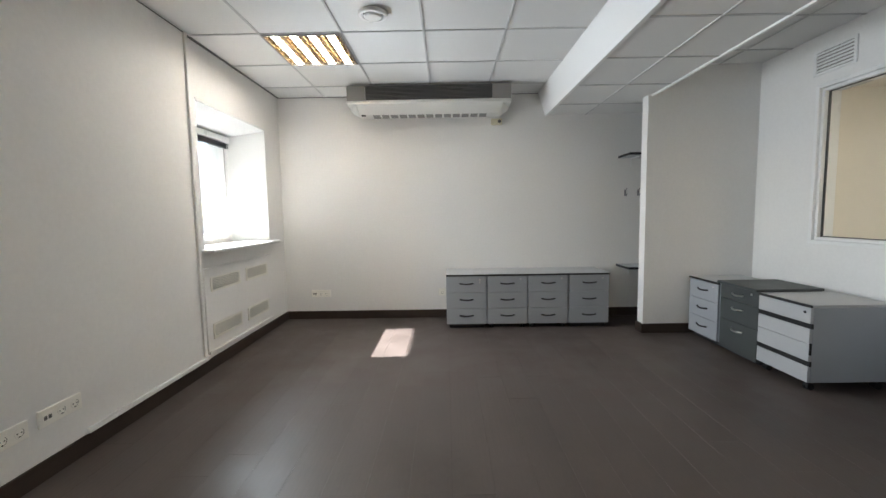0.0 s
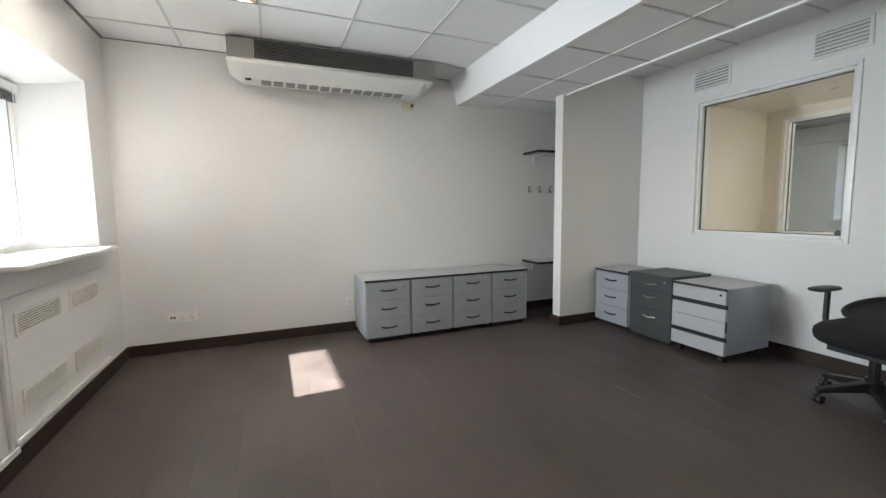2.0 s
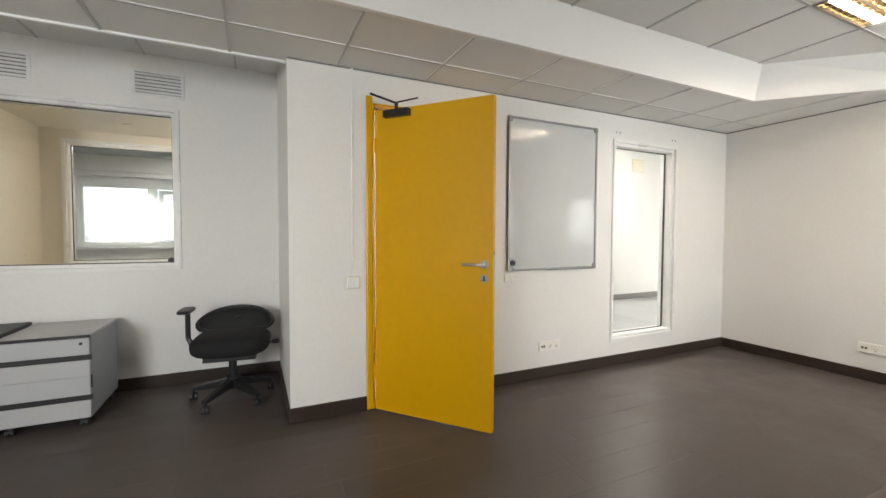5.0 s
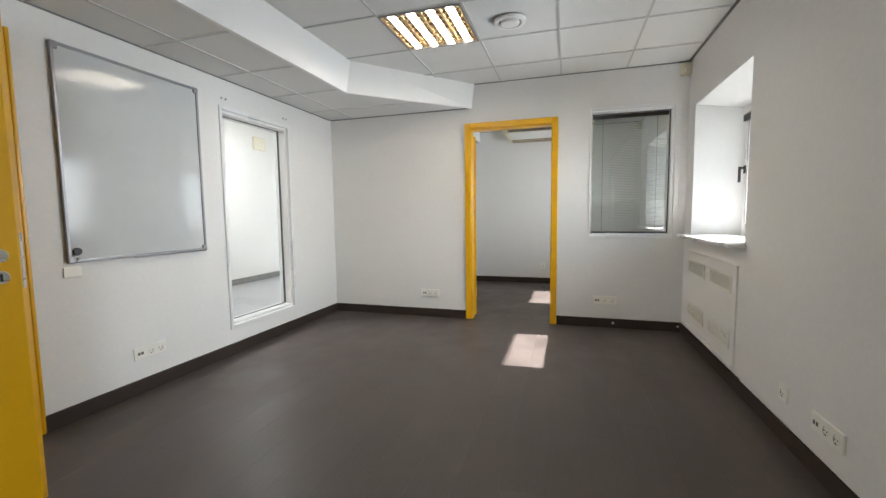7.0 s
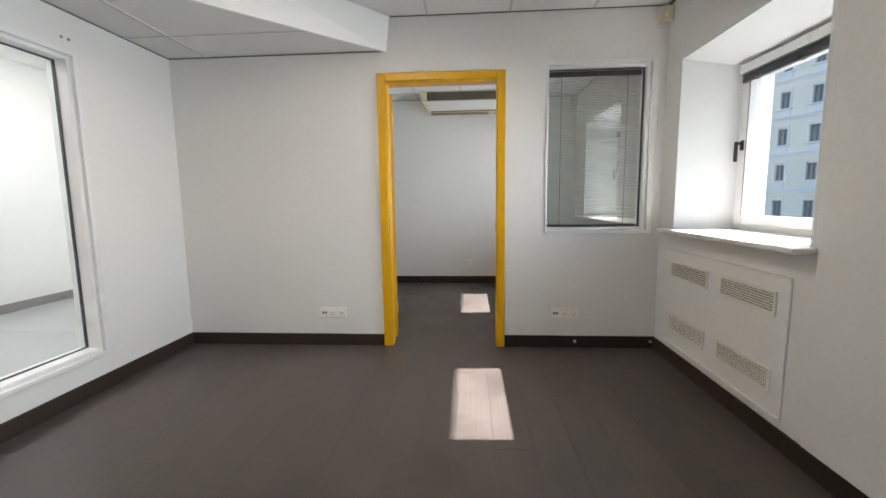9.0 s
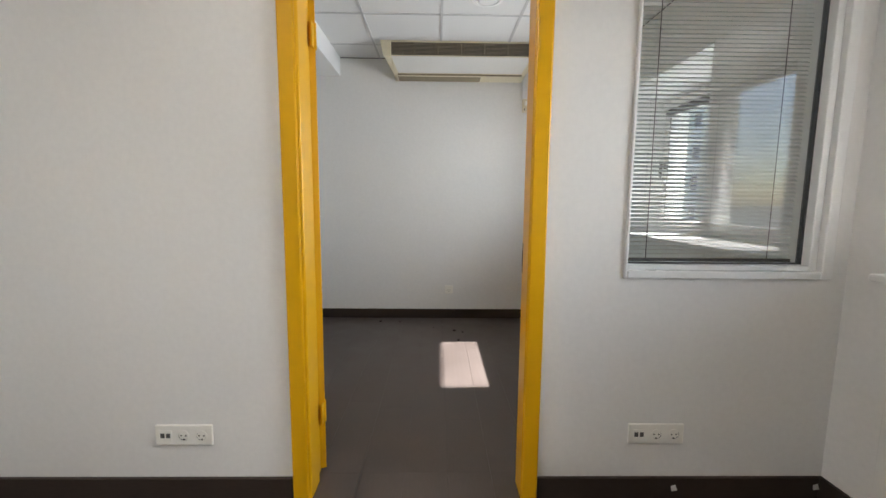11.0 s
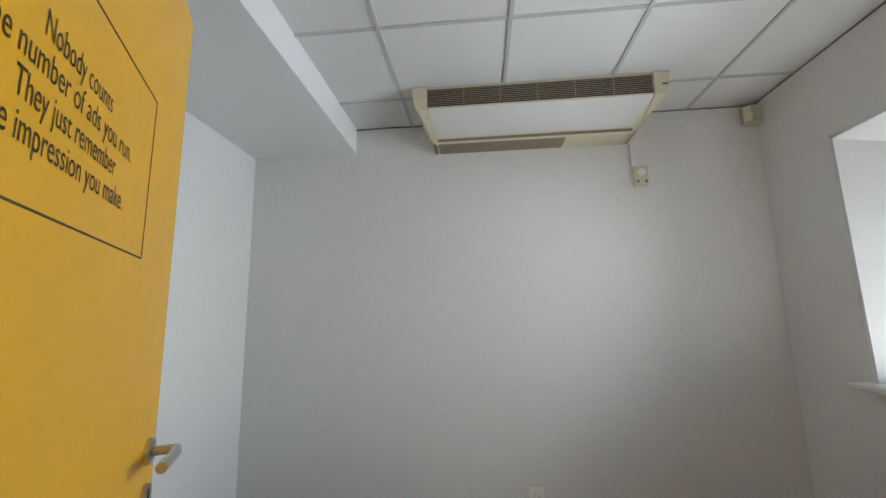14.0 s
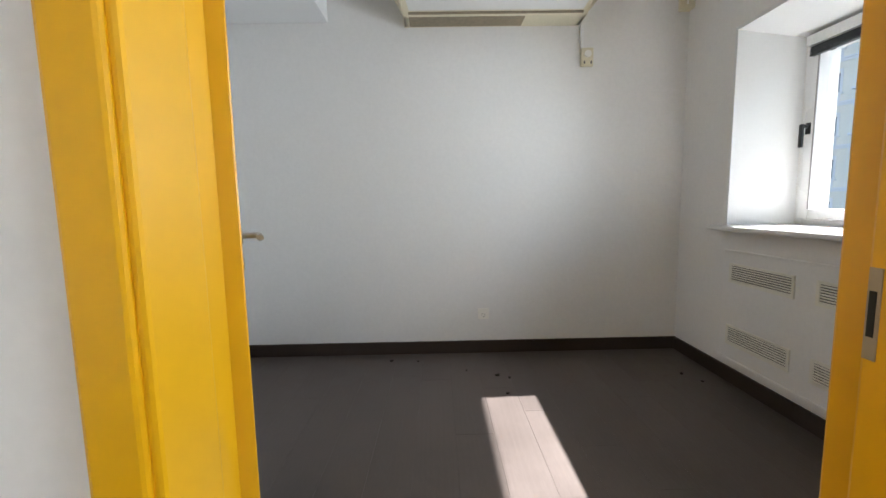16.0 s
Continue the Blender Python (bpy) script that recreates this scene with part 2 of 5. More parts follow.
class Shape:
    """Gathers boxes, prisms and rods into one mesh."""

    def __init__(self):
        self.v, self.f, self.m, self.cuts = [], [], [], []

    def cut(self):
        """Ends one piece: make() gives each its own object."""
        self.cuts.append((len(self.v), len(self.f)))
        return self

    def hexa(self, p, mat=0):
        k = len(self.v)
        self.v += [tuple(q) for q in p]
        for q in ((0, 3, 2, 1), (4, 5, 6, 7), (0, 1, 5, 4), (1, 2, 6, 5), (2, 3, 7, 6), (3, 0, 4, 7)):
            self.f.append([k + i for i in q])
            self.m.append(mat)
        return self

    def box(self, x0, x1, y0, y1, z0, z1, mat=0):
        return self.hexa([(x0, y0, z0), (x1, y0, z0), (x1, y1, z0), (x0, y1, z0),
                          (x0, y0, z1), (x1, y0, z1), (x1, y1, z1), (x0, y1, z1)], mat)

    def prism(self, poly, a, b, axis="x", mat=0):
        """A closed outline (two coordinates a corner) drawn out from a to b along an axis."""
        k, n = len(self.v), len(poly)
        for w in (a, b):
            for p, q in poly:
                self.v.append({"x": (w, p, q), "y": (p, w, q), "z": (p, q, w)}[axis])
        self.f += [[k + i for i in range(n)][::-1], [k + n + i for i in range(n)]]
        self.m += [mat, mat]
        for i in range(n):
            j = (i + 1) % n
            self.f.append([k + i, k + j, k + n + j, k + n + i])
            self.m.append(mat)
        return self

    def rod(self, a, b, r, n=12, mat=0, r2=None):
        a, b = Vector(a), Vector(b)
        d = (b - a).normalized()
        u = d.orthogonal().normalized()
        w = d.cross(u)
        k = len(self.v)
        for c, rr in ((a, r), (b, r if r2 is None else r2)):
            for i in range(n):
                t = 2 * math.pi * i / n
                self.v.append(tuple(c + (u * math.cos(t) + w * math.sin(t)) * rr))
        self.f += [[k + i for i in range(n)][::-1], [k + n + i for i in range(n)]]
        self.m += [mat, mat]
        for i in range(n):
            j = (i + 1) % n
            self.f.append([k + i, k + j, k + n + j, k + n + i])
            self.m.append(mat)
        return self

    def path(self, pts, r, n=8, mat=0):
        for p, q in zip(pts, pts[1:]):
            self.rod(p, q, r, n, mat)
        return self

    def mesh(self, name, mats):
        me = bpy.data.meshes.new(name)
        me.from_pydata(self.v, [], self.f)
        for mt in mats:
            me.materials.append(mt)
        for p, i in zip(me.polygons, self.m):
            p.material_index = i
        bm = bmesh.new()
        bm.from_mesh(me)
        bmesh.ops.recalc_face_normals(bm, faces=bm.faces)
        bm.to_mesh(me)
        bm.free()
        return me

    def make(self, name, mats, parent=None, bevel=0.0, smooth=False):
        mats = mats if isinstance(mats, (list, tuple)) else [mats]
        if self.cuts:
            v0, f0, ob = 0, 0, None
            for v1, f1 in self.cuts:
                piece = Shape()
                piece.v, piece.m = self.v[v0:v1], self.m[f0:f1]
                piece.f = [[i - v0 for i in q] for q in self.f[f0:f1]]
                ob = piece.make(name, mats, parent, bevel, smooth)
                v0, f0 = v1, f1
            return ob
        me = self.mesh(name, mats)
        ob = new(name, me)
        if smooth:
            for p in me.polygons:
                p.use_smooth = True
        if bevel:
            mod = ob.modifiers.new("bevel", "BEVEL")
            mod.width, mod.segments, mod.limit_method, mod.angle_limit = bevel, 2, "ANGLE", radians(40)
        if parent:
            ob.parent = parent
        return ob


def pane(axis, w, u0, u1, z0, z1, sign, mat, parent):
    """One sheet of glass that faces the room."""
    q = [(u0, z0), (u1, z0), (u1, z1), (u0, z1)]
    pts = [(w, u, z) if axis == "x" else (u, w, z) for u, z in q]
    if (axis == "x") != (sign > 0):
        pts.reverse()
    me = bpy.data.meshes.new("pane")
    me.from_pydata(pts, [], [[0, 1, 2, 3]])
    me.materials.append(mat)
    ob = new("pane", me)
    ob.parent = parent
    ob.visible_shadow = False
    return ob


def thing(name, x, y, z, label, category, group="", rz=0):
    ob = new(name)
    ob.empty_display_size = 0.05
    ob.matrix_world = pose(x, y, z, 0, 0, rz)
    return tagged(ob, label, category, group)


def structure(ob, label, category="wall"):
    return tagged(ob, label, category, kind="structure")


def slab(axis, lo, hi, u0, u1, z0, z1, holes=(), mat=0, shape=None):
    """A wall across an axis, from lo to hi thick, u0 to u1 along, with rectangular holes (ua, ub, za, zb) right through it."""
    s = shape or Shape()
    us = sorted({u0, u1, *(h for q in holes for h in q[:2])})
    zs = sorted({z0, z1, *(h for q in holes for h in q[2:])})

    def solid(i, j):
        if not (0 <= i < len(us) - 1 and 0 <= j < len(zs) - 1):
            return False
        cu, cz = (us[i] + us[i + 1]) / 2, (zs[j] + zs[j + 1]) / 2
        return not any(q[0] < cu < q[1] and q[2] < cz < q[3] for q in holes)

    def quad(pts):
        k = len(s.v)
        s.v += [((w, u, z) if axis == "x" else (u, w, z)) for w, u, z in pts]
        s.f.append([k, k + 1, k + 2, k + 3])
        s.m.append(mat)

    for i in range(len(us) - 1):
        for j in range(len(zs) - 1):
            if not solid(i, j):
                continue
            a, b, c, d = us[i], us[i + 1], zs[j], zs[j + 1]
            for w in (lo, hi):
                quad([(w, a, c), (w, b, c), (w, b, d), (w, a, d)])
            for ni, nj, e in ((i - 1, j, "l"), (i + 1, j, "r"), (i, j - 1, "b"), (i, j + 1, "t")):
                if not solid(ni, nj):
                    if e in "lr":
                        u = a if e == "l" else b
                        quad([(lo, u, c), (hi, u, c), (hi, u, d), (lo, u, d)])
                    else:
                        z = c if e == "b" else d
                        quad([(lo, a, z), (lo, b, z), (hi, b, z), (hi, a, z)])
    return s


def weld(ob):
    bm = bmesh.new()
    bm.from_mesh(ob.data)
    bmesh.ops.remove_doubles(bm, verts=bm.verts, dist=0.0004)
    bmesh.ops.recalc_face_normals(bm, faces=bm.faces)
    bm.to_mesh(ob.data)
    bm.free()
    return ob


# ---------------------------------------------------------------- plan, in metres
X_WIN, X_BOARD, X_ALC, X_R2 = -1.828, 2.016, 3.125, 1.432      # window wall, whiteboard wall, alcove wall, small room's inner wall
Y_FAR, Y_BACK, Y_BACK2, Y_R2 = 5.289, -2.492, -2.645, -5.097   # end wall, wall between the rooms (both faces), small room's end wall
CEIL, SOFF, ALCC = 2.578, 2.333, 2.607
X_OUT = -2.40
WINDOWS = (4.30, -1.68, -4.005)                                # middles of the three outer windows
W_IN, W_FR, W_CL = 0.595, 0.54, 0.535                          # half widths: room face, frame, outer opening
Z_SILL, Z_TOP_IN, Z_TOP_FR, Z_TOP_OUT = 0.975, 2.132, 2.06, 2.0
ROOM_TOP = 2.85

# ---------------------------------------------------------------- walls
DOOR2 = (-0.62, 0.325, 0.0, 2.13)          # hole for the door between the rooms, along x
BWIN = (-1.765, -0.95, 0.92, 2.22)         # window with the blind in the wall between the rooms, along x
DOOR1 = (0.545, 1.49, 0.0, 2.13)           # hole for the yellow door, along y
TALL = (-1.69, -0.80, 0.22, 2.11)          # tall inner window, along y
IWIN = (2.735, 3.935, 0.935, 2.215)        # alcove window, along y

s = slab("x", -2.20, X_WIN, Y_R2 - 0.2, Y_FAR + 0.2, 0, ROOM_TOP, [(c - W_IN - 0.02, c + W_IN + 0.02, Z_SILL - 0.03, Z_TOP_IN + 0.02) for c in WINDOWS])
slab("x", X_OUT, -2.20, Y_R2 - 0.2, Y_FAR + 0.2, -4, ROOM_TOP + 2, [(c - W_CL, c + W_CL, 0.985, Z_TOP_OUT) for c in WINDOWS], shape=s)
# unseen overhang, added to cut the sun patches short on the floor
s.box(-4.0, X_OUT, Y_R2 - 0.2, Y_FAR + 0.2, 3.162, 3.4)
structure(weld(s.make("wall_west", WALL)), "thick white-painted outer wall with three deep windows and an added sun-blocking overhang")
s = slab("y", Y_FAR, Y_FAR + 0.2, X_WIN, 3.3, 0, ROOM_TOP)
structure(weld(s.make("wall_north", WALL)), "white-painted end wall above dark baseboard")
s = slab("x", X_BOARD, X_BOARD + 0.15, Y_BACK, 2.006, 0, ROOM_TOP, [DOOR1, TALL])
structure(weld(s.make("wall_east", WALL)), "white-painted wall with door and tall inner window")
s = slab("y", 1.856, 2.006, X_BOARD + 0.15, X_ALC + 0.15, 0, ROOM_TOP)
structure(weld(s.make("wall_alcove_side", WALL)), "white-painted side wall of the alcove")
s = slab("x", X_ALC, X_ALC + 0.15, 2.006, Y_FAR, 0, ROOM_TOP, [IWIN])
structure(weld(s.make("wall_alcove", WALL)), "white-painted alcove wall with inner window")
s = slab("y", 4.55, 4.665, 2.055, X_ALC, 0, ROOM_TOP)
structure(weld(s.make("wall_partition", WALL)), "short white partition beside the coat niche")
s = slab("y", Y_BACK2, Y_BACK, X_WIN, X_BOARD + 0.15, 0, ROOM_TOP, [DOOR2, BWIN])
structure(weld(s.make("wall_south", WALL)), "white-painted wall between two offices with door opening")
s = slab("y", Y_R2 - 0.2, Y_R2, X_WIN, X_R2 + 0.15, 0, ROOM_TOP)
structure(weld(s.make("wall_small_room_end", WALL)), "white-painted end wall of the small office")
s = slab("x", X_R2, X_R2 + 0.15, Y_R2, Y_BACK2, 0, ROOM_TOP)
structure(weld(s.make("wall_small_room_side", WALL)), "white-painted side wall of the small office")

# a thin lining panel stands proud of the window wall between the windows
for i, (a, b) in enumerate(((-1.02, 3.60),)):
    structure(Shape().box(X_WIN - 0.01, X_WIN + 0.016, a, b, 0.10, CEIL).make("wall_panel_%d" % (i + 1), WALL, bevel=0.004),
              "white wall panel proud of the window bays")

structure(Shape().box(X_WIN + 0.016, X_WIN + 0.036, 3.572, 3.602, 0.14, CEIL).make("trim_panel_edge", WALL, bevel=0.006), "white edge strip of the wall panel", "trim")

# window reveals, splayed towards the room, and stone sills
for i, c in enumerate(WINDOWS):
    s = Shape()
    a, b, d = X_WIN, -2.20, 0.03
    for sg in (-1, 1):
        s.hexa([(a, c + sg * W_IN, Z_SILL - 0.03), (b, c + sg * W_FR, Z_SILL - 0.03), (b, c + sg * (W_IN + 0.019), Z_SILL - 0.03), (a, c + sg * (W_IN + 0.019), Z_SILL - 0.03),
                (a, c + sg * W_IN, Z_TOP_IN), (b, c + sg * W_FR, Z_TOP_FR), (b, c + sg * (W_IN + 0.019), Z_TOP_IN + 0.019), (a, c + sg * (W_IN + 0.019), Z_TOP_IN + 0.019)])
    s.hexa([(a, c - W_IN, Z_TOP_IN), (a, c + W_IN, Z_TOP_IN), (b, c + W_FR, Z_TOP_FR), (b, c - W_FR, Z_TOP_FR),
            (a, c - W_IN, Z_TOP_IN + 0.019), (a, c + W_IN, Z_TOP_IN + 0.019), (b, c + W_FR, Z_TOP_IN + 0.019), (b, c - W_FR, Z_TOP_IN + 0.019)])
    structure(s.make("window_reveal_%d" % (i + 1), REVEAL), "splayed white-painted window reveal", "window")
    s = Shape().prism([(c - W_IN - 0.045, Z_SILL - 0.028), (c + W_IN + 0.045, Z_SILL - 0.028), (c + W_IN + 0.045, Z_SILL), (c - W_IN - 0.045, Z_SILL)], X_WIN + 0.002, X_WIN + 0.105, "x")
    s.box(-2.2, X_WIN + 0.002, c - W_IN, c + W_IN, Z_SILL - 0.028, Z_SILL)
    structure(s.make("window_sill_%d" % (i + 1), SILL, bevel=0.008), "pale stone window sill with rounded nose", "window sill")


def outer_window(i, c):
    """Casement of white plastic: outer frame, sash, pane, handle; a raised slatted blind hangs in its head."""
    w = structure(new("window_%d" % i), "white plastic casement window with black handle", "window")
    x0, x1 = -2.27, -2.203
    s = Shape()
    for sg in (-1, 1):
        s.box(x0, x1, min(c + sg * W_FR, c + sg * (W_FR - 0.055)), max(c + sg * W_FR, c + sg * (W_FR - 0.055)), Z_SILL + 0.001, Z_TOP_FR + 0.02)
    s.box(x0, x1, c - W_FR + 0.055, c + W_FR - 0.055, Z_SILL + 0.001, Z_SILL + 0.045)
    s.box(x0, x1, c - W_FR + 0.055, c + W_FR - 0.055, Z_TOP_FR - 0.04, Z_TOP_FR + 0.02)
    s.make("frame", PVC, w, bevel=0.005)
    s = Shape()
    a, b, z0, z1, t = c - W_FR + 0.04, c + W_FR - 0.04, Z_SILL + 0.032, Z_TOP_FR - 0.03, 0.062
    s.box(x0 + 0.01, x1 + 0.018, a, a + t, z0, z1).box(x0 + 0.01, x1 + 0.018, b - t, b, z0, z1)
    s.box(x0 + 0.01, x1 + 0.018, a + t, b - t, z0, z0 + t).box(x0 + 0.01, x1 + 0.018, a + t, b - t, z1 - t, z1)
    s.make("sash", PVC, w, bevel=0.006)
    g = Shape()
    for q in (a + t - 0.004, b - t - 0.004):
        g.box(x1 + 0.016, x1 + 0.0195, q, q + 0.008, z0 + t, z1 - t)
    g.make("seal", ACGREY, w)
    pane("x", -2.24, a + t - 0.01, b - t + 0.01, z0 + t - 0.01, z1 - t + 0.01, 1, GLASS, w)
    s = Shape().box(x1 + 0.018, x1 + 0.028, a + 0.016, a + 0.044, 1.50, 1.565)
    s.rod((x1 + 0.02, a + 0.03, 1.545), (x1 + 0.062, a + 0.03, 1.545), 0.010, 10)
    s.box(x1 + 0.052, x1 + 0.068, a + 0.019, a + 0.041, 1.425, 1.557)
    s.make("handle", BLACK, w, bevel=0.003)
    bl = thing("window_blind", -2.165, c, 1.93, "raised dark slatted blind under a pale head rail", "blind", "window blinds")
    hw = W_FR - 0.075
    Shape().box(-0.02, 0.02, -hw - 0.02, hw + 0.02, 0.058, 0.115).make("head_rail", PVC, bl, bevel=0.004)
    s = Shape()
    for k in range(6):
        s.box(-0.013, 0.013, -hw, hw, 0.012 + k * 0.0068, 0.0155 + k * 0.0068)
    s.make("slat_stack", BLINDDK, bl)
    s = Shape().box(-0.014, 0.014, -hw, hw, 0.0, 0.010)
    for q in (-hw * 0.75, 0, hw * 0.75):
        s.box(-0.017, 0.017, q - 0.012, q + 0.012, -0.004, 0.022)
    s.make("bottom_rail", BLINDDK, bl, bevel=0.002)
    Shape().path([(0.022, hw - 0.05, 0.09), (0.03, hw - 0.048, -0.35), (0.026, hw - 0.05, -0.8)], 0.0022, 6).make("wand", PVC, bl)
    return w


for i, c in enumerate(WINDOWS):
    outer_window(i + 1, c)


def grille(s, y0, y1, z0, z1, x):
    """A white louvre grille set in the radiator casing: rim, slats and a dark sheet painted for the shade behind them.
    """
    s.box(x, x + 0.008, y0, y1, z0, z0 + 0.014).box(x, x + 0.008, y0, y1, z1 - 0.014, z1)
    s.box(x, x + 0.008, y0, y0 + 0.016, z0 + 0.014, z1 - 0.014).box(x, x + 0.008, y1 - 0.016, y1, z0 + 0.014, z1 - 0.014)
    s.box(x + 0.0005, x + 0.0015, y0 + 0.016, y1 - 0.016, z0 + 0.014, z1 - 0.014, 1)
    n = 7
    h = (z1 - z0 - 0.028) / n
    for k in range(n):
        zz = z0 + 0.014 + k * h
        s.hexa([(x + 0.0018, y0 + 0.016, zz + h * 0.30), (x + 0.008, y0 + 0.016, zz + h * 0.08), (x + 0.008, y1 - 0.016, zz + h * 0.08), (x + 0.0018, y1 - 0.016, zz + h * 0.30),
                (x + 0.0018, y0 + 0.016, zz + h * 0.62), (x + 0.008, y0 + 0.016, zz + h * 0.48), (x + 0.008, y1 - 0.016, zz + h * 0.48), (x + 0.0018, y1 - 0.016, zz + h * 0.62)])


# radiator casings under the windows
for c, lo, hi in ((WINDOWS[0], -0.60, 0.60), (WINDOWS[1], -0.57, 0.57), (WINDOWS[2], -0.585, 0.575)):
    rc = thing("radiator_cover", X_WIN, c - (0.0 if c < -3 else 0.045), 0.10, "white panelled radiator cover with four louvre grilles below the sill", "radiator cover", "radiator covers")
    Shape().box(0.0, 0.012, lo, hi, 0.035, 0.725).make("panel", WALL, rc, bevel=0.004)
    s = Shape()
    for y0, y1 in ((-0.525, -0.065), (0.055, 0.50)):
        for z0, z1 in ((0.525, 0.645), (0.140, 0.262)):
            grille(s, y0, y1, z0, z1, 0.012)
            s.cut()
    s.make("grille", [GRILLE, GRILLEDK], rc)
    s = Shape().box(0.012, 0.026, lo, hi, 0.03, 0.055).cut()
    s.box(0.012, 0.017, lo, hi, 0.712, 0.725).cut()
    s.make("moulding", WALL, rc, bevel=0.004)

# skirting of wall trunking between the window bays
s = Shape().box(X_WIN + 0.016, X_WIN + 0.034, 2.535, 3.63, 0.104, 0.132)
structure(s.make("trim_cable_duct", PVC, bevel=0.003), "white cable duct above the baseboard", "trim")

# ---------------------------------------------------------------- baseboards
BH = 0.096


def baseboard(name, boxes):
    s = Shape()
    for q in boxes:
        s.box(*q, 0.0, BH)
    structure(s.make(name, BASE, bevel=0.004), "dark brown wooden baseboard", "baseboard")


baseboard("baseboard_room", [(X_WIN, X_WIN + 0.018, Y_BACK, Y_FAR), (X_WIN + 0.018, 3.1, Y_FAR - 0.016, Y_FAR), (X_BOARD - 0.016, X_BOARD, 1.505, 2.006), (X_BOARD - 0.016, X_BOARD, Y_BACK, 0.53),
                             (X_WIN + 0.018, -0.645, Y_BACK, Y_BACK + 0.016), (0.346, X_BOARD - 0.016, Y_BACK, Y_BACK + 0.016), (X_ALC - 0.016, X_ALC, 2.022, 4.534), (X_BOARD - 0.016, X_ALC, 2.006, 2.022),
                             (2.055, X_ALC - 0.016, 4.534, 4.55), (2.039, 2.055, 4.534, 4.681), (2.055, X_ALC - 0.016, 4.665, 4.681)])
baseboard("baseboard_small_room", [(X_WIN, X_WIN + 0.018, Y_R2, Y_BACK2), (X_WIN + 0.018, X_R2, Y_R2, Y_R2 + 0.016), (X_R2 - 0.016, X_R2, Y_R2 + 0.016, Y_BACK2), (0.34, X_R2 - 0.016, Y_BACK2 - 0.016, Y_BACK2), (X_WIN + 0.018, -0.64, Y_BACK2 - 0.016, Y_BACK2)])
# chips of plaster left on the baseboard
for x, z in ((-1.206, 0.055), (-1.795, 0.058)):
    s = Shape().prism([(x - 0.012, z - 0.01), (x + 0.010, z - 0.014), (x + 0.013, z + 0.006), (x - 0.004, z + 0.012)], Y_BACK + 0.0155, Y_BACK + 0.020, "y")
    tagged(s.make("plaster_chip", SMUDGE), "small white plaster chip on dark baseboard", "debris", "plaster chips")

# ---------------------------------------------------------------- ceilings


def in_poly(x, y, poly):
    ins = False
    for (x0, y0), (x1, y1) in zip(poly, poly[1:] + poly[:1]):
        if (y0 > y) != (y1 > y) and x < (x1 - x0) * (y - y0) / (y1 - y0) + x0:
            ins = not ins
    return ins


def tiled_ceiling(name, label, poly, z, xs, ys, gap=0.012):
    """Lay-in tiles on a bar grid over an outline, joined in one mesh: bars hang 6 mm below the tiles."""
    bm = bmesh.new()
    base = bm.faces.new([bm.verts.new((x, y, z + 0.006)) for x, y in poly])
    for axis, vals in ((0, xs), (1, ys)):
        for v in vals:
            no = (1, 0, 0) if axis == 0 else (0, 1, 0)
            for o in (-gap, gap):
                co = (v + o, 0, 0) if axis == 0 else (0, v + o, 0)
                bmesh.ops.bisect_plane(bm, geom=bm.verts[:] + bm.edges[:] + bm.faces[:], plane_co=co, plane_no=no)
    bars = []
    for f in bm.faces:
        c = f.calc_center_median()
        if any(abs(c.x - v) < gap for v in xs) or any(abs(c.y - v) < gap for v in ys):
            f.material_index = 1
            bars.append(f)
    r = bmesh.ops.extrude_face_region(bm, geom=bars)
    bmesh.ops.translate(bm, vec=(0, 0, -0.006), verts=[g for g in r["geom"] if isinstance(g, bmesh.types.BMVert)])
    for g in r["geom"]:
        if isinstance(g, bmesh.types.BMFace):
            g.material_index = 1
    # the rest of the slab above
    k = [bm.verts.new((x, y, z + 0.05)) for x, y in poly]
    bm.faces.new(k)
    bmesh.ops.recalc_face_normals(bm, faces=bm.faces)
    me = bpy.data.meshes.new(name)
    bm.to_mesh(me)
    bm.free()
    me.materials.append(TILE)
    me.materials.append(TBAR)
    return structure(new(name, me), label, "ceiling")


GX = [-1.28 + 0.612 * k for k in range(4)]
GY = [3.645 + 0.632 * k for k in range(-9, 3)]
tiled_ceiling("ceiling_room", "white mineral tile ceiling on a grey bar grid",
              [(X_WIN, Y_BACK), (0.235, Y_BACK), (1.155, -1.47), (1.155, Y_FAR), (X_WIN, Y_FAR)], CEIL, GX, GY, 0.008)
tiled_ceiling("ceiling_soffit", "lower white mineral tile ceiling band",
              [(0.267, Y_BACK), (X_BOARD, Y_BACK), (X_BOARD, 2.006), (2.10, 2.006), (2.10, 4.55), (2.055, 4.55), (2.055, 4.665), (3.125, 4.665), (3.125, Y_FAR), (1.24, Y_FAR), (1.24, -1.53)], SOFF,
              [1.70], [2.325 + 0.628 * k for k in range(-8, 5)], 0.008)
tiled_ceiling("ceiling_alcove", "shaded tile ceiling of the alcove", [(2.10, 2.006), (X_ALC, 2.006), (X_ALC, 4.55), (2.10, 4.55)], ALCC, [2.72], [2.325 + 0.628 * k for k in range(0, 4)], 0.008)
R2X = [0.335 - 0.588 * k for k in range(4)]
tiled_ceiling("ceiling_small_room", "white mineral tile ceiling on a grey bar grid", [(X_WIN, Y_R2), (0.728, Y_R2), (0.728, Y_BACK2), (X_WIN, Y_BACK2)], CEIL, R2X, [-4.147 + 0.6 * k for k in (-1, 0, 1, 2)], 0.009)
s = Shape()
s.prism([(X_WIN - 0.02, Y_R2 - 0.1), (3.3, Y_R2 - 0.1), (3.3, Y_FAR + 0.1), (X_WIN - 0.02, Y_FAR + 0.1)], ROOM_TOP, ROOM_TOP + 0.2, "z")
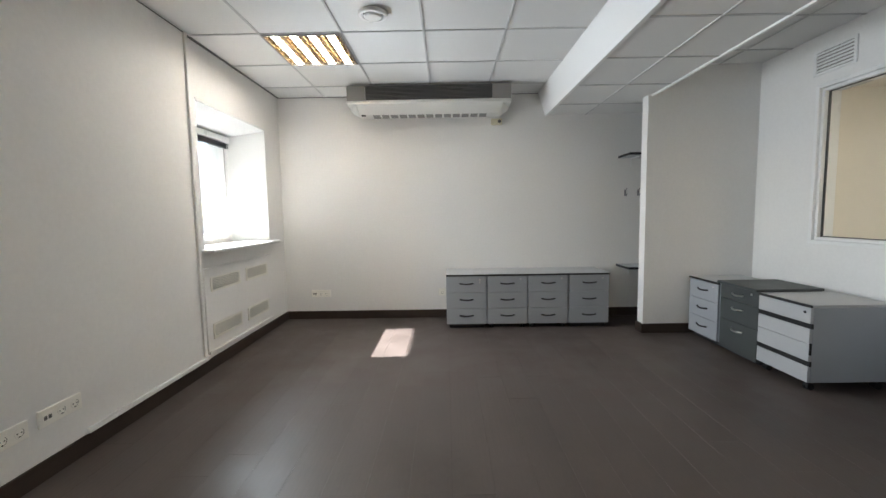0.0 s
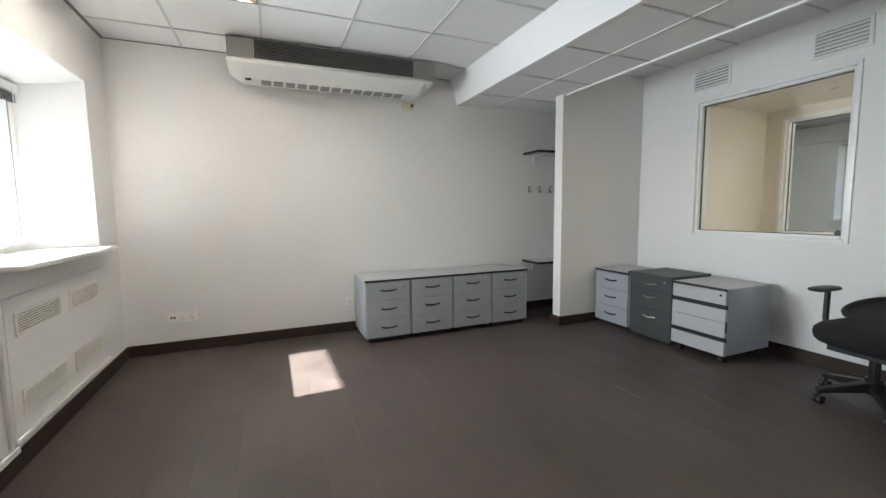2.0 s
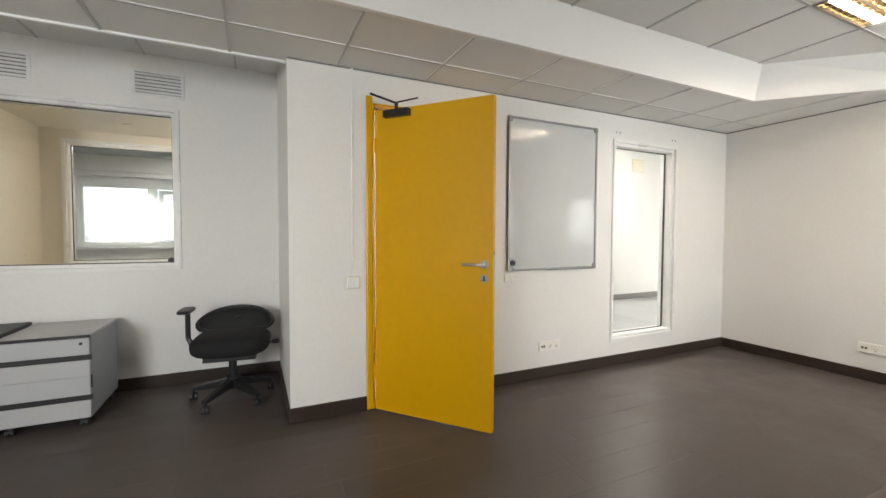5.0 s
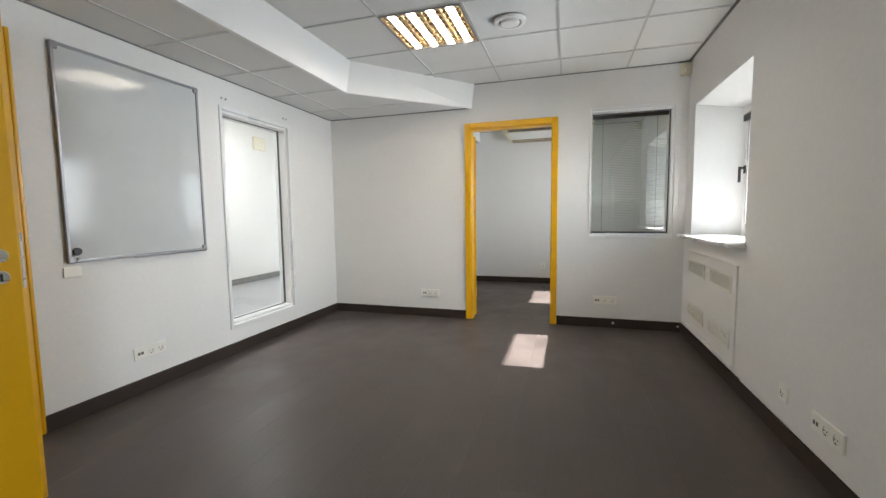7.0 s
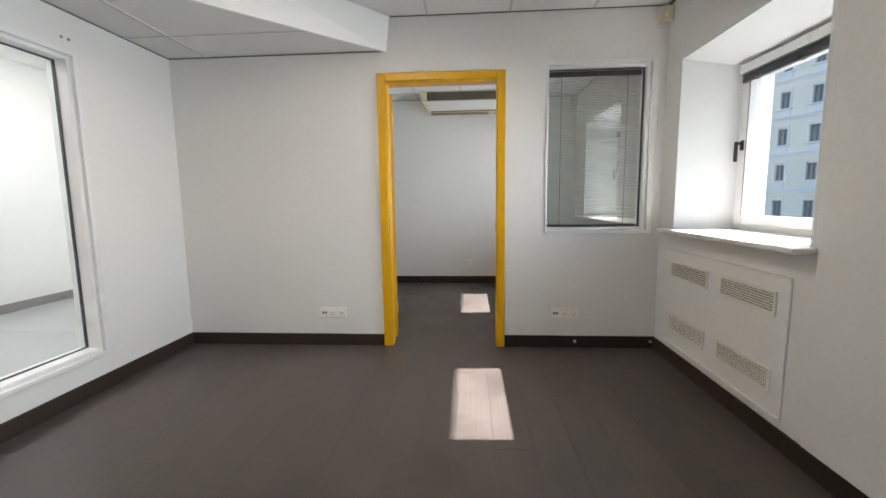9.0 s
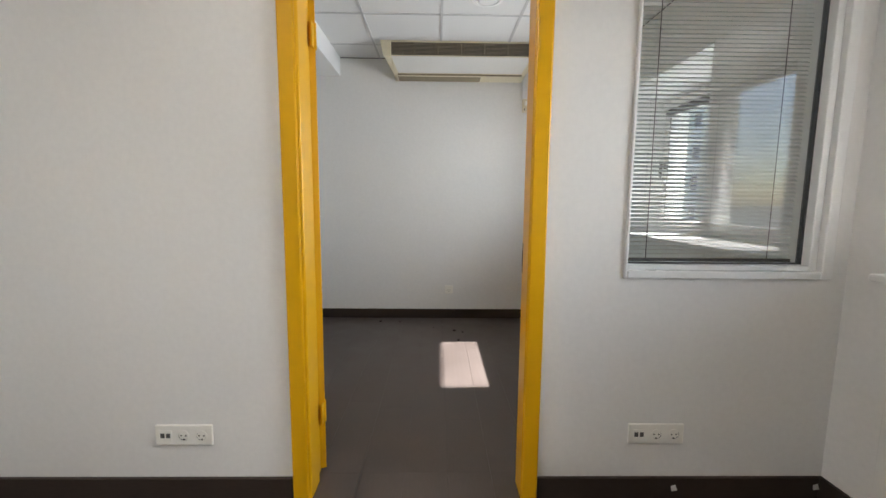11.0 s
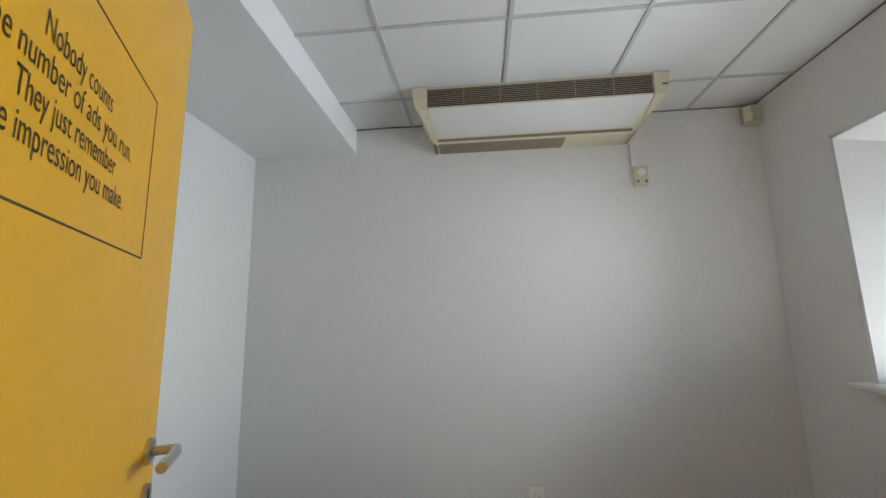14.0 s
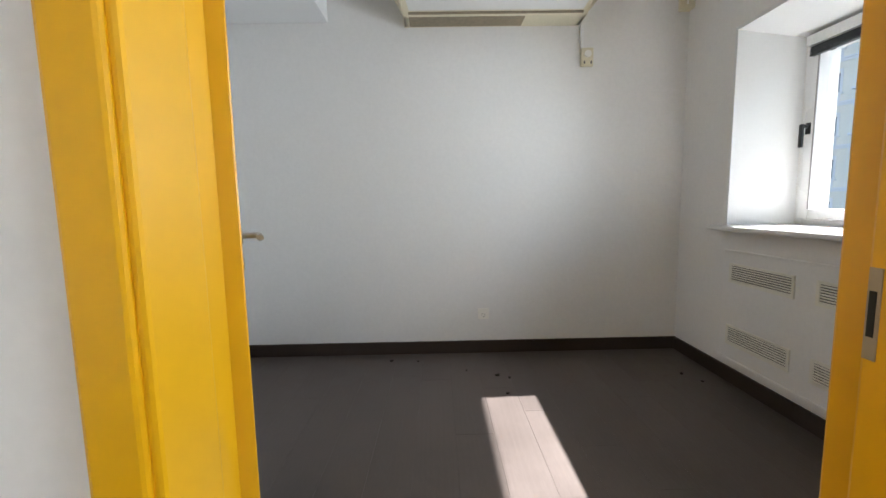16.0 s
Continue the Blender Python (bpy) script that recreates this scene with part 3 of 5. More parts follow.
structure(s.make("ceiling_slab", WALL), "concrete slab above the hung ceilings", "ceiling")
# fascia of the dropped band, leaning a little, with a chamfered end by the inner door
s = Shape()
lo = [(1.24, Y_FAR), (1.24, -1.53), (0.267, Y_BACK)]
hi = [(1.155, Y_FAR), (1.155, -1.47), (0.235, Y_BACK)]
for k in range(2):
    (a, b), (c, d) = (lo[k], lo[k + 1]), (hi[k], hi[k + 1])
    s.hexa([(*a, SOFF - 0.006), (a[0] + 0.03, a[1], SOFF - 0.006), (b[0] + 0.03, b[1] - (0.0 if k else 0.02), SOFF - 0.006), (*b, SOFF - 0.006),
            (*c, CEIL + 0.02), (c[0] + 0.03, c[1], CEIL + 0.02), (d[0] + 0.03, d[1], CEIL + 0.02), (*d, CEIL + 0.02)])
structure(s.make("trim_fascia", FASCIA), "white fascia of the dropped ceiling band", "trim")
s = Shape().box(2.085, 2.112, 2.006, 4.55, SOFF - 0.008, ALCC + 0.01)
structure(s.make("trim_alcove_edge", FASCIA, bevel=0.003), "white edge trim over the alcove", "trim")
# thin dark strips paint the shadow gap where the tile ceilings meet the walls
s = Shape().box(X_WIN, 0.235, Y_BACK, Y_BACK + 0.004, CEIL - 0.003, CEIL + 0.004).box(X_WIN, X_WIN + 0.020, Y_BACK + 0.004, Y_FAR - 0.004, CEIL - 0.003, CEIL + 0.004)
s.box(X_WIN, 1.155, Y_FAR - 0.004, Y_FAR, CEIL - 0.003, CEIL + 0.004)
s.box(X_BOARD - 0.004, X_BOARD, Y_BACK, 2.006, SOFF - 0.006, SOFF + 0.004).box(0.30, X_BOARD - 0.004, Y_BACK, Y_BACK + 0.004, SOFF - 0.006, SOFF + 0.004)
structure(s.make("trim_ceiling_shade", EDGEDK), "thin dark strip painted for the shadow gap along the ceiling edge", "trim")
s = Shape().box(X_WIN, 0.72, Y_R2, Y_R2 + 0.004, CEIL - 0.003, CEIL + 0.004).box(X_WIN, X_WIN + 0.004, Y_R2 + 0.004, Y_BACK2, CEIL - 0.003, CEIL + 0.004)
structure(s.make("trim_small_room_shade", EDGEDK), "thin dark strip painted for the shadow gap along the ceiling edge", "trim")
# boxed-in beam of the small room
s = Shape().box(0.72, X_R2, Y_R2, Y_BACK2, 2.408, CEIL + 0.05)
structure(s.make("ceiling_beam", FASCIA, bevel=0.004), "white boxed-in ceiling beam", "ceiling")

# ---------------------------------------------------------------- inner windows


def inner_window(name, label, axis, face, u0, u1, z0, z1, thick, depth, glass, rim=0.055, near=1.0, far=1.0):
    """A fixed white frame in a wall opening: casing proud of the wall, stepped inner rim, dark gasket and one pane; near and far widen or thin its two uprights."""
    w = structure(new(name), label, "window")
    sg = 1 if thick > 0 else -1

    def B(s, a, b, c, d, e, f, m=0):
        a, b = sorted((face + sg * a, face + sg * b))
        return s.box(a, b, c, d, e, f, m) if axis == "x" else s.box(c, d, a, b, e, f, m)

    def ring(s, a, b, i, r, m=0):
        B(s, a, b, u0 + i * far, u0 + (i + r) * far, z0 + i, z1 - i, m), B(s, a, b, u1 - (i + r) * near, u1 - i * near, z0 + i, z1 - i, m)
        B(s, a, b, u0 + (i + r) * far, u1 - (i + r) * near, z0 + i, z0 + i + r, m), B(s, a, b, u0 + (i + r) * far, u1 - (i + r) * near, z1 - i - r, z1 - i, m)

    s = Shape()
    ring(s, -0.012, abs(thick) - 0.002, 0.001, 0.03)
    ring(s, 0.012, abs(thick) - 0.004, 0.031, rim - 0.03)
    s.make("frame", PVC, w, bevel=0.004)
    s = Shape()
    ring(s, depth - 0.006, depth + 0.012, rim + 0.001, 0.006)
    s.make("gasket", BLINDDK, w)
    pane(axis, face + sg * depth, u0 + rim * far, u1 - rim * near, z0 + rim, z1 - rim, -sg, glass, w)
    return w


inner_window("window_4", "white-framed fixed window in the alcove wall", "x", X_ALC, *IWIN, 0.15, 0.05, GLASS)
inner_window("window_5", "tall white-framed inner window to the corridor", "x", X_BOARD, *TALL, 0.15, 0.09, GLASS)
inner_window("window_6", "white-framed inner window with blind between panes", "y", Y_BACK, *BWIN, -0.153, 0.055, GLASSGREY, rim=0.05, near=0.4, far=1.5)
# closed slatted blind behind the pane
bl = thing("slatted_blind", (BWIN[0] + BWIN[1]) / 2 + 0.026, Y_BACK - 0.10, 0.975, "closed grey slatted blind behind inner window glass", "blind")
hw = (BWIN[1] - BWIN[0]) / 2 - 0.060
n = 70
slat = Shape().hexa([(-hw, 0.005, -0.0050), (hw, 0.005, -0.0050), (hw, 0.006, -0.0046), (-hw, 0.006, -0.0046),
                     (-hw, -0.009, 0.0050), (hw, -0.009, 0.0050), (hw, -0.008, 0.0054), (-hw, -0.008, 0.0054)]).mesh("slat", [BLIND])
for k in range(n):
    o = new("slat", slat)
    o.parent = bl
    o.matrix_basis = pose(0, 0, 0.022 + k * 0.0163)
s = Shape().box(-hw, hw, -0.01, 0.01, 0.0, 0.012).cut().box(-hw, hw, -0.012, 0.012, 1.155, 1.19).cut()
s.make("rail", BLINDDK, bl)
s = Shape()
for q in (-hw * 0.72, hw * 0.72):
    s.box(q - 0.0015, q + 0.0015, 0.0065, 0.008, 0.01, 1.16).cut()
s.make("ladder_cord", BLINDDK, bl)
tagged(Shape().rod((3.158, 2.815, 1.01), (3.168, 2.815, 1.01), 0.022, 16).make("round_vent_plug", BLACK), "small round black plug on inner window frame", "plug")

# ---------------------------------------------------------------- yellow steel door frames and doors


def door_frame(name, axis, face, back, u0, u1, top):
    """Folded steel frame: casing on the wall, rebated jambs through it, head across."""
    w = structure(new(name), "yellow lacquered folded steel door frame", "door frame")
    sg = 1 if back > face else -1

    def B(s, a, b, c, d, e, f):
        a, b = sorted((a, b))
        return s.box(a, b, c, d, e, f) if axis == "x" else s.box(c, d, a, b, e, f)

    for nm, q, dr, k, m in (("jamb", u0, 1, 0.020, 0.066), ("jamb", u1, -1, 0.045, 0.074)):
        s = Shape()
        for a, b, i, j, top2 in ((face - sg * 0.022, face - sg * 0.001, 0.0, 0.062, top), (face - sg * 0.014, back - sg * 0.055, m - 0.016, m, top - 0.06),
                                 (back - sg * 0.056, back + sg * 0.016, k, k + 0.014, top - 0.045), (back + sg * 0.001, back + sg * 0.016, 0.0, k + 0.001, top)):
            lo2, hi2 = sorted((q + dr * i, q + dr * j))
            B(s, a, b, lo2, hi2, 0.0, top2)
        s.make(nm, YELLOW, w, bevel=0.006)
    s = Shape()
    B(s, face - sg * 0.022, face - sg * 0.001, u0 + 0.0625, u1 - 0.0625, top - 0.062, top)
    B(s, face - sg * 0.014, back - sg * 0.055, u0 + 0.055, u1 - 0.059, top - 0.076, top - 0.0625)
    B(s, back - sg * 0.056, back + sg * 0.016, u0 + 0.035, u1 - 0.061, top - 0.061, top - 0.046)
    s.make("head", YELLOW, w, bevel=0.005)
    return w


door_frame("door_frame_1", "x", X_BOARD + 0.15, X_BOARD, 0.520, 1.506, 2.168)
fr2 = door_frame("door_frame_2", "y", Y_BACK, Y_BACK2, -0.643, 0.344, 2.168)
# latch plate in the far jamb of the inner frame, hinges on the near one
s = Shape().box(-0.5775, -0.5752, -2.585, -2.569, 0.925, 1.045).box(-0.5755, -0.5745, -2.582, -2.573, 0.955, 1.015, 1)
s.make("latch_plate", [SLATBR, DARK], fr2)
s = Shape()
for z in (0.28, 1.86):
    s.rod((0.268, -2.672, z - 0.05), (0.268, -2.672, z + 0.05), 0.009, 12)
    s.box(0.266, 0.271, -2.665, -2.632, z - 0.045, z + 0.045).cut()
s.make("hinge", YELLOW, fr2)


def lever(s, x, z, y, sg):
    """Rosette, neck and bent lever on one face of a leaf, and the keyhole rosette below."""
    s.rod((x, y, z), (x, y + sg * 0.009, z), 0.026, 20)
    s.rod((x, y, z), (x, y + sg * 0.055, z), 0.0095, 12)
    s.path([(x, y + sg * 0.050, z), (x - 0.03, y + sg * 0.056, z), (x - 0.125, y + sg * 0.054, z)], 0.010, 12)
    s.rod((x, y, z - 0.085), (x, y + sg * 0.008, z - 0.085), 0.025, 20)
    s.box(x - 0.005, x + 0.005, min(y, y + sg * 0.0085), max(y, y + sg * 0.0085), z - 0.102, z - 0.07, 1)


def door_leaf(name, label, hx, hy, angle, width, height, zb):
    """A flush leaf hung at (hx, hy): its width runs along local x, its thickness from y = 0 to 4 cm."""
    d = thing(name, hx, hy, zb, label, "door", rz=angle)
    Shape().box(0.0, width, 0.0, 0.04, 0, height).make("leaf", YELLOW, d, bevel=0.0025)
    s = Shape()
    lever(s, width - 0.055, 1.045 - zb, 0.0, -1)
    lever(s, width - 0.055, 1.045 - zb, 0.04, 1)
    s.box(width - 0.001, width + 0.0015, 0.01, 0.03, 0.90, 1.12)
    tagged(s.make("handle", [STEEL, DARK], d), "brushed steel lever handle with keyhole rosette")
    return d


# leaf into the small room: opened past square, lettered face towards the doorway
d2 = door_leaf("door_2", "yellow lacquered door with printed slogan, standing open", 0.262, -2.668, -64.0, 0.840, 2.045, 0.012)
s = Shape()
fx0, fx1, fz0, fz1, t = 0.090, 0.628, 1.405, 1.715, 0.0030
for q in ((fx0, fx1, fz0, fz0 + t), (fx0, fx1, fz1 - t, fz1), (fx0, fx0 + t, fz0 + t, fz1 - t), (fx1 - t, fx1, fz0 + t, fz1 - t)):
    s.box(q[0], q[1], -0.0008, -0.0002, q[2], q[3])
s.make("printed_frame", INK, d2)


def words(text, x, z, size, squeeze, parent):
    cu = bpy.data.curves.new("text", "FONT")
    cu.body, cu.size, cu.align_x = text, size, "CENTER"
    tmp = bpy.data.objects.new("text", cu)
    scene.collection.objects.link(tmp)
    me = bpy.data.meshes.new_from_object(tmp.evaluated_get(bpy.context.evaluated_depsgraph_get()))
    bpy.data.objects.remove(tmp)
    me.materials.clear()
    me.materials.append(INK)
    o = new("lettering", me)
    o.parent = parent
    wide = max(v.co.x for v in me.vertices) - min(v.co.x for v in me.vertices)
    squeeze = 0.0139 * len(text) / wide
    o.matrix_basis = pose(x, -0.0008, z, 90, 0, 0) @ Matrix.Diagonal((squeeze, 1, 1, 1))


for k, line in enumerate(("Nobody counts", "the number of ads you run.", "They just remember", "the impression you make.")):
    words(line, 0.344, 1.594 - 0.0425 * k, 0.046, 0.60, d2)

# leaf into the large room: half open, with an overhead closer
d1 = door_leaf("door_1", "yellow lacquered flush door standing half open", 1.976, 1.452, -139.8, 0.845, 2.045, 0.012)
s = Shape().box(0.09, 0.28, -0.045, -0.001, 1.985, 2.030)
s.rod((0.185, -0.025, 2.03), (0.185, -0.025, 2.075), 0.012, 12)
s.path([(0.185, -0.025, 2.07), (0.05, -0.13, 2.12)], 0.008, 8)
s.path([(0.185, -0.025, 2.075), (0.30, 0.06, 2.115)], 0.006, 8)
tagged(s.make("door_closer", BLACK, d1, bevel=0.006), "black overhead door closer with arm")
s = Shape()
for z in (0.26, 1.82):
    s.rod((-0.006, 0.012, z - 0.05), (-0.006, 0.012, z + 0.05), 0.009, 12).cut()
s.make("hinge", YELLOW, d1)

# ---------------------------------------------------------------- ceiling fittings


def troffer(x0, x1, y0, y1):
    """A square fluorescent fitting: rim, four tubes behind a bright curved louvre."""
    z = CEIL
    f = thing("ceiling_lamp", (x0 + x1) / 2, (y0 + y1) / 2, z, "lit square fluorescent ceiling lamp with bronze louvre", "lamp", "fluorescent ceiling lamps")
    hx, hy = (x1 - x0) / 2 - 0.008, (y1 - y0) / 2 - 0.008
    s = Shape()
    for q in ((-hx, hx, -hy, -hy + 0.014), (-hx, hx, hy - 0.014, hy), (-hx, -hx + 0.014, -hy + 0.014, hy - 0.014), (hx - 0.014, hx, -hy + 0.014, hy - 0.014)):
        s.box(*q, -0.008, 0.005)
    s.make("rim", ACGREY, f)
    s = Shape()
    for k in range(5):
        q = -hx + 0.014 + (2 * hx - 0.028) * k / 4
        s.prism([(q - 0.014, 0.0038), (q + 0.014, 0.0038), (q + 0.004, -0.012), (q - 0.004, -0.012)], -hy + 0.014, hy - 0.014, "y")
    for k in range(1, 8):
        q = -hy + 0.014 + (2 * hy - 0.028) * k / 8
        s.box(-hx + 0.014, hx - 0.014, q - 0.004, q + 0.004, -0.010, 0.0035)
    s.make("louvre", LOUVRE, f)
    Shape().box(-hx + 0.014, hx - 0.014, -hy + 0.014, hy - 0.014, 0.0040, 0.0055).make("reflector", LOUVRE, f)
    s = Shape()
    for k in range(4):
        q = -hx + 0.014 + (2 * hx - 0.028) * (k + 0.5) / 4
        s.box(q - 0.026, q + 0.026, -hy + 0.02, hy - 0.02, 0.0005, 0.0035).cut()
    s.make("tube", TUBE, f)
    return f


troffer(GX[0], GX[1], 3.645, 4.277)
troffer(-0.056, 0.556, -1.411, -0.779)


def ring_profile(s, prof, n=40, mat=0):
    """Turns an outline of (radius, height) about z."""
    k, m = len(s.v), len(prof)
    for i in range(n):
        t = 2 * math.pi * i / n
        for r, z in prof:
            s.v.append((r * math.cos(t), r * math.sin(t), z))
    for i in range(n):
        for j in range(m - 1):
            a, b = k + i * m + j, k + ((i + 1) % n) * m + j
            s.f.append([a, b, b + 1, a + 1])
            s.m.append(mat)
    return s


def air_valve(x, y, r):
    o = thing("air_valve", x, y, CEIL, "round white ceiling air valve", "air vent", "round ceiling valves")
    ring_profile(Shape(), [(r, 0.0), (r, -0.010), (r * 0.93, -0.020), (r * 0.74, -0.022), (r * 0.70, -0.008), (r * 0.70, 0.004)]).make("rim", PVC, o, smooth=False)
    ring_profile(Shape(), [(0.0, -0.030), (r * 0.50, -0.030), (r * 0.60, -0.022), (r * 0.60, -0.010), (r * 0.45, 0.002)]).make("cone", PVC, o)
    Shape().rod((0, 0, 0.0025), (0, 0, 0.0045), r * 0.72, 32).make("throat", DARK, o)
    return o


air_valve(-0.381, 3.36, 0.098)
air_valve(-0.33, -1.14, 0.115)
air_valve(-0.56, -3.865, 0.112)
for x, y in ((0.046, -3.873), (-1.144, -3.874)):
    o = thing("recessed_spotlight", x, y, CEIL, "small white recessed ceiling spotlight, unlit", "lamp", "recessed spotlights")
    ring_profile(Shape(), [(0.046, 0.0), (0.046, -0.006), (0.036, -0.009), (0.030, -0.002), (0.030, 0.005)], 28).make("rim", TBAR, o)
    Shape().rod((0, 0, -0.004), (0, 0, 0.004), 0.0285, 24).make("bulb", SOCKET, o)

# ---------------------------------------------------------------- air conditioners
ac = thing("air_conditioner", -0.07, Y_FAR, 2.29, "white under-ceiling air conditioner with dark intake grille", "air conditioner", "under-ceiling air conditioners")
xl, xr, yf = -0.855, 0.855, -0.47
body = [(0.0, 0.275), (yf + 0.012, 0.275), (yf + 0.012, 0.115), (yf, 0.105), (yf, 0.085), (-0.30, 0.012), (-0.16, 0.0), (0.0, 0.04)]
Shape().prism(body, xl + 0.10, xr - 0.10, "x").make("body", ACWHITE, ac, bevel=0.006)
for a, b, tp in ((xl, xl + 0.0995, -1), (xr - 0.0995, xr, 1)):
    s = Shape()
    o, i = (a, b) if tp < 0 else (b, a)
    k = len(body)
    for xx, sc in ((i, 0.0), (o, 0.055)):
        s.v += [(xx, p * (1 - sc * 0.3), q if q > 0.08 else q + sc * 1.1) for p, q in body]
    s.f += [list(range(k)), list(range(k, 2 * k))[::-1]] + [[j, (j + 1) % k, k + (j + 1) % k, k + j] for j in range(k)]
    s.m += [0] * (k + 2)
    s.make("end_cap", ACWHITE, ac, bevel=0.006)
s = Shape().box(xl + 0.005, xl + 0.195, yf + 0.004, yf + 0.0115, 0.118, 0.27).cut().box(xr - 0.195, xr - 0.005, yf + 0.004, yf + 0.0115, 0.118, 0.27).cut()
s.make("front_plate", ACGREY, ac, bevel=0.002)
s = Shape().box(xl + 0.198, xr - 0.198, yf + 0.009, yf + 0.0115, 0.122, 0.268)
s.make("intake", DARK, ac)
s = Shape()
for k in range(11):
    z = 0.126 + k * 0.0132
    s.box(xl + 0.198, xr - 0.198, yf + 0.003, yf + 0.0088, z, z + 0.0024)
s.make("louvre", ACGREY, ac)
s = Shape()
for k in range(13):
    x = xl + 0.24 + k * 0.096
    s.hexa([(x, -0.285, 0.005), (x + 0.075, -0.285, 0.005), (x + 0.075, -0.19, -0.003), (x, -0.19, -0.003), (x, -0.285, 0.03), (x + 0.075, -0.285, 0.03), (x + 0.075, -0.19, 0.02), (x, -0.19, 0.02)]).cut()
s.make("outlet", ACGREY, ac)
Shape().box(xl + 0.12, xl + 0.165, -0.30, -0.28, 0.0, 0.014).make("badge", BLACK, ac)

ac2 = thing("air_conditioner", -0.43, Y_R2, 2.30, "cream under-ceiling air conditioner with white panel and slatted intake", "air conditioner", "under-ceiling air conditioners")
xl, xr = -0.70, 0.70
body = [(0.0, 0.275), (0.44, 0.275), (0.452, 0.262), (0.452, 0.112), (0.446, 0.100), (0.200, 0.018), (0.17, 0.0), (0.0, 0.0)]
Shape().prism(body, xl + 0.09, xr - 0.09, "x").make("body", CREAM, ac2, bevel=0.003)
for sg in (-1, 1):
    s = Shape()
    k = len(body)
    for xx, sh in ((sg * (xr - 0.0895), 0.0), (sg * xr, 1.0)):
        s.v += [(xx - sg * sh * max(0.0, 0.14 - q) * 0.8, p + 0.010, q - 0.004 if q > 0.0 else q) for p, q in body]
    s.f += [list(range(k)), list(range(k, 2 * k))[::-1]] + [[j, (j + 1) % k, k + (j + 1) % k, k + j] for j in range(k)]
    s.m += [0] * (k + 2)
    s.make("end_cap", CREAM, ac2, bevel=0.01)
s = Shape().hexa([(xl + 0.092, 0.446, 0.110), (xr - 0.092, 0.446, 0.110), (xr - 0.13, 0.214, 0.030), (xl + 0.13, 0.214, 0.030),
                  (xl + 0.092, 0.456, 0.102), (xr - 0.092, 0.456, 0.102), (xr - 0.13, 0.218, 0.019), (xl + 0.13, 0.218, 0.019)])
s.make("front_panel", ACWHITE, ac2, bevel=0.002)
Shape().box(xl + 0.092, xr - 0.092, 0.4525, 0.4545, 0.118, 0.246).make("intake", DARK, ac2)
s = Shape()
for k in range(9):
    z = 0.126 + k * 0.0135
    s.box(xl + 0.092, xr - 0.092, 0.4548, 0.458, z, z + 0.0038)
for k in range(7):
    x = xl + 0.095 + k * (xr - xl - 0.19) / 6
    s.box(x - 0.002, x + 0.002, 0.4547, 0.4585, 0.116, 0.248)
s.make("louvre", SLATBR, ac2)
s = Shape().box(xl + 0.50, xr - 0.125, 0.02, 0.165, -0.004, -0.001).cut()
s.box(xl + 0.125, xr - 0.125, 0.198, 0.206, -0.001, 0.016).cut()
tagged(s.make("outlet_mesh", DUSTY, ac2), "dusty brown outlet mesh")
Shape().box(xl + 0.02, xl + 0.05, 0.463, 0.466, 0.166, 0.174).make("badge", BLACK, ac2)
ac2.matrix_world = pose(-0.43, Y_R2, 2.368) @ Matrix.Diagonal((1, 1, 0.80, 1))

# thermostat with its conduit, power plug under the large unit, corner sensors
o = thing("thermostat", -1.10, Y_R2, 2.147, "cream wall thermostat with dial below a conduit", "thermostat")
Shape().box(-0.042, 0.042, 0.0, 0.034, -0.062, 0.062).make("case", CREAM, o, bevel=0.006)
Shape().rod((0, 0.034, 0.018), (0, 0.046, 0.018), 0.024, 24).make("dial", SOCKET, o)
Shape().box(-0.03, -0.02, 0.034, 0.036, -0.048, -0.028).cut().box(0.018, 0.028, 0.034, 0.036, -0.048, -0.028).cut().make("switch", SOCKDK, o)
o2 = Shape().box(-1.075, -1.055, Y_R2, Y_R2 + 0.016, 2.21, 2.366)
tagged(o2.make("cable_conduit", PVC, bevel=0.002), "short white cable conduit on wall", "conduit")
o = thing("wall_plug", 0.68, Y_FAR, 2.266, "cream surface plug box under the air conditioner", "plug")
Shape().box(-0.062, 0.062, -0.045, 0.0, -0.034, 0.034).make("case", CREAM, o, bevel=0.008)
Shape().rod((0.03, -0.045, 0), (0.03, -0.055, 0), 0.018, 16).make("knob", SOCKDK, o)
for x, y, rz in ((-1.775, Y_R2 + 0.03, 45), (-1.775, Y_BACK + 0.03, 45)):
    o = thing("alarm_sensor", x, y, 2.50, "cream alarm sensor in the ceiling corner", "sensor", "alarm sensors", rz=rz - 45)
    Shape().prism([(-0.05, -0.03), (0.03, -0.03), (0.042, 0.012), (0.012, 0.045), (-0.05, 0.045)], -0.052, 0.052, "z").make("case", CREAM, o, bevel=0.008)
    Shape().box(0.0, 0.012, 0.034, 0.0475, -0.03, 0.0).make("lens", SOCKET, o)

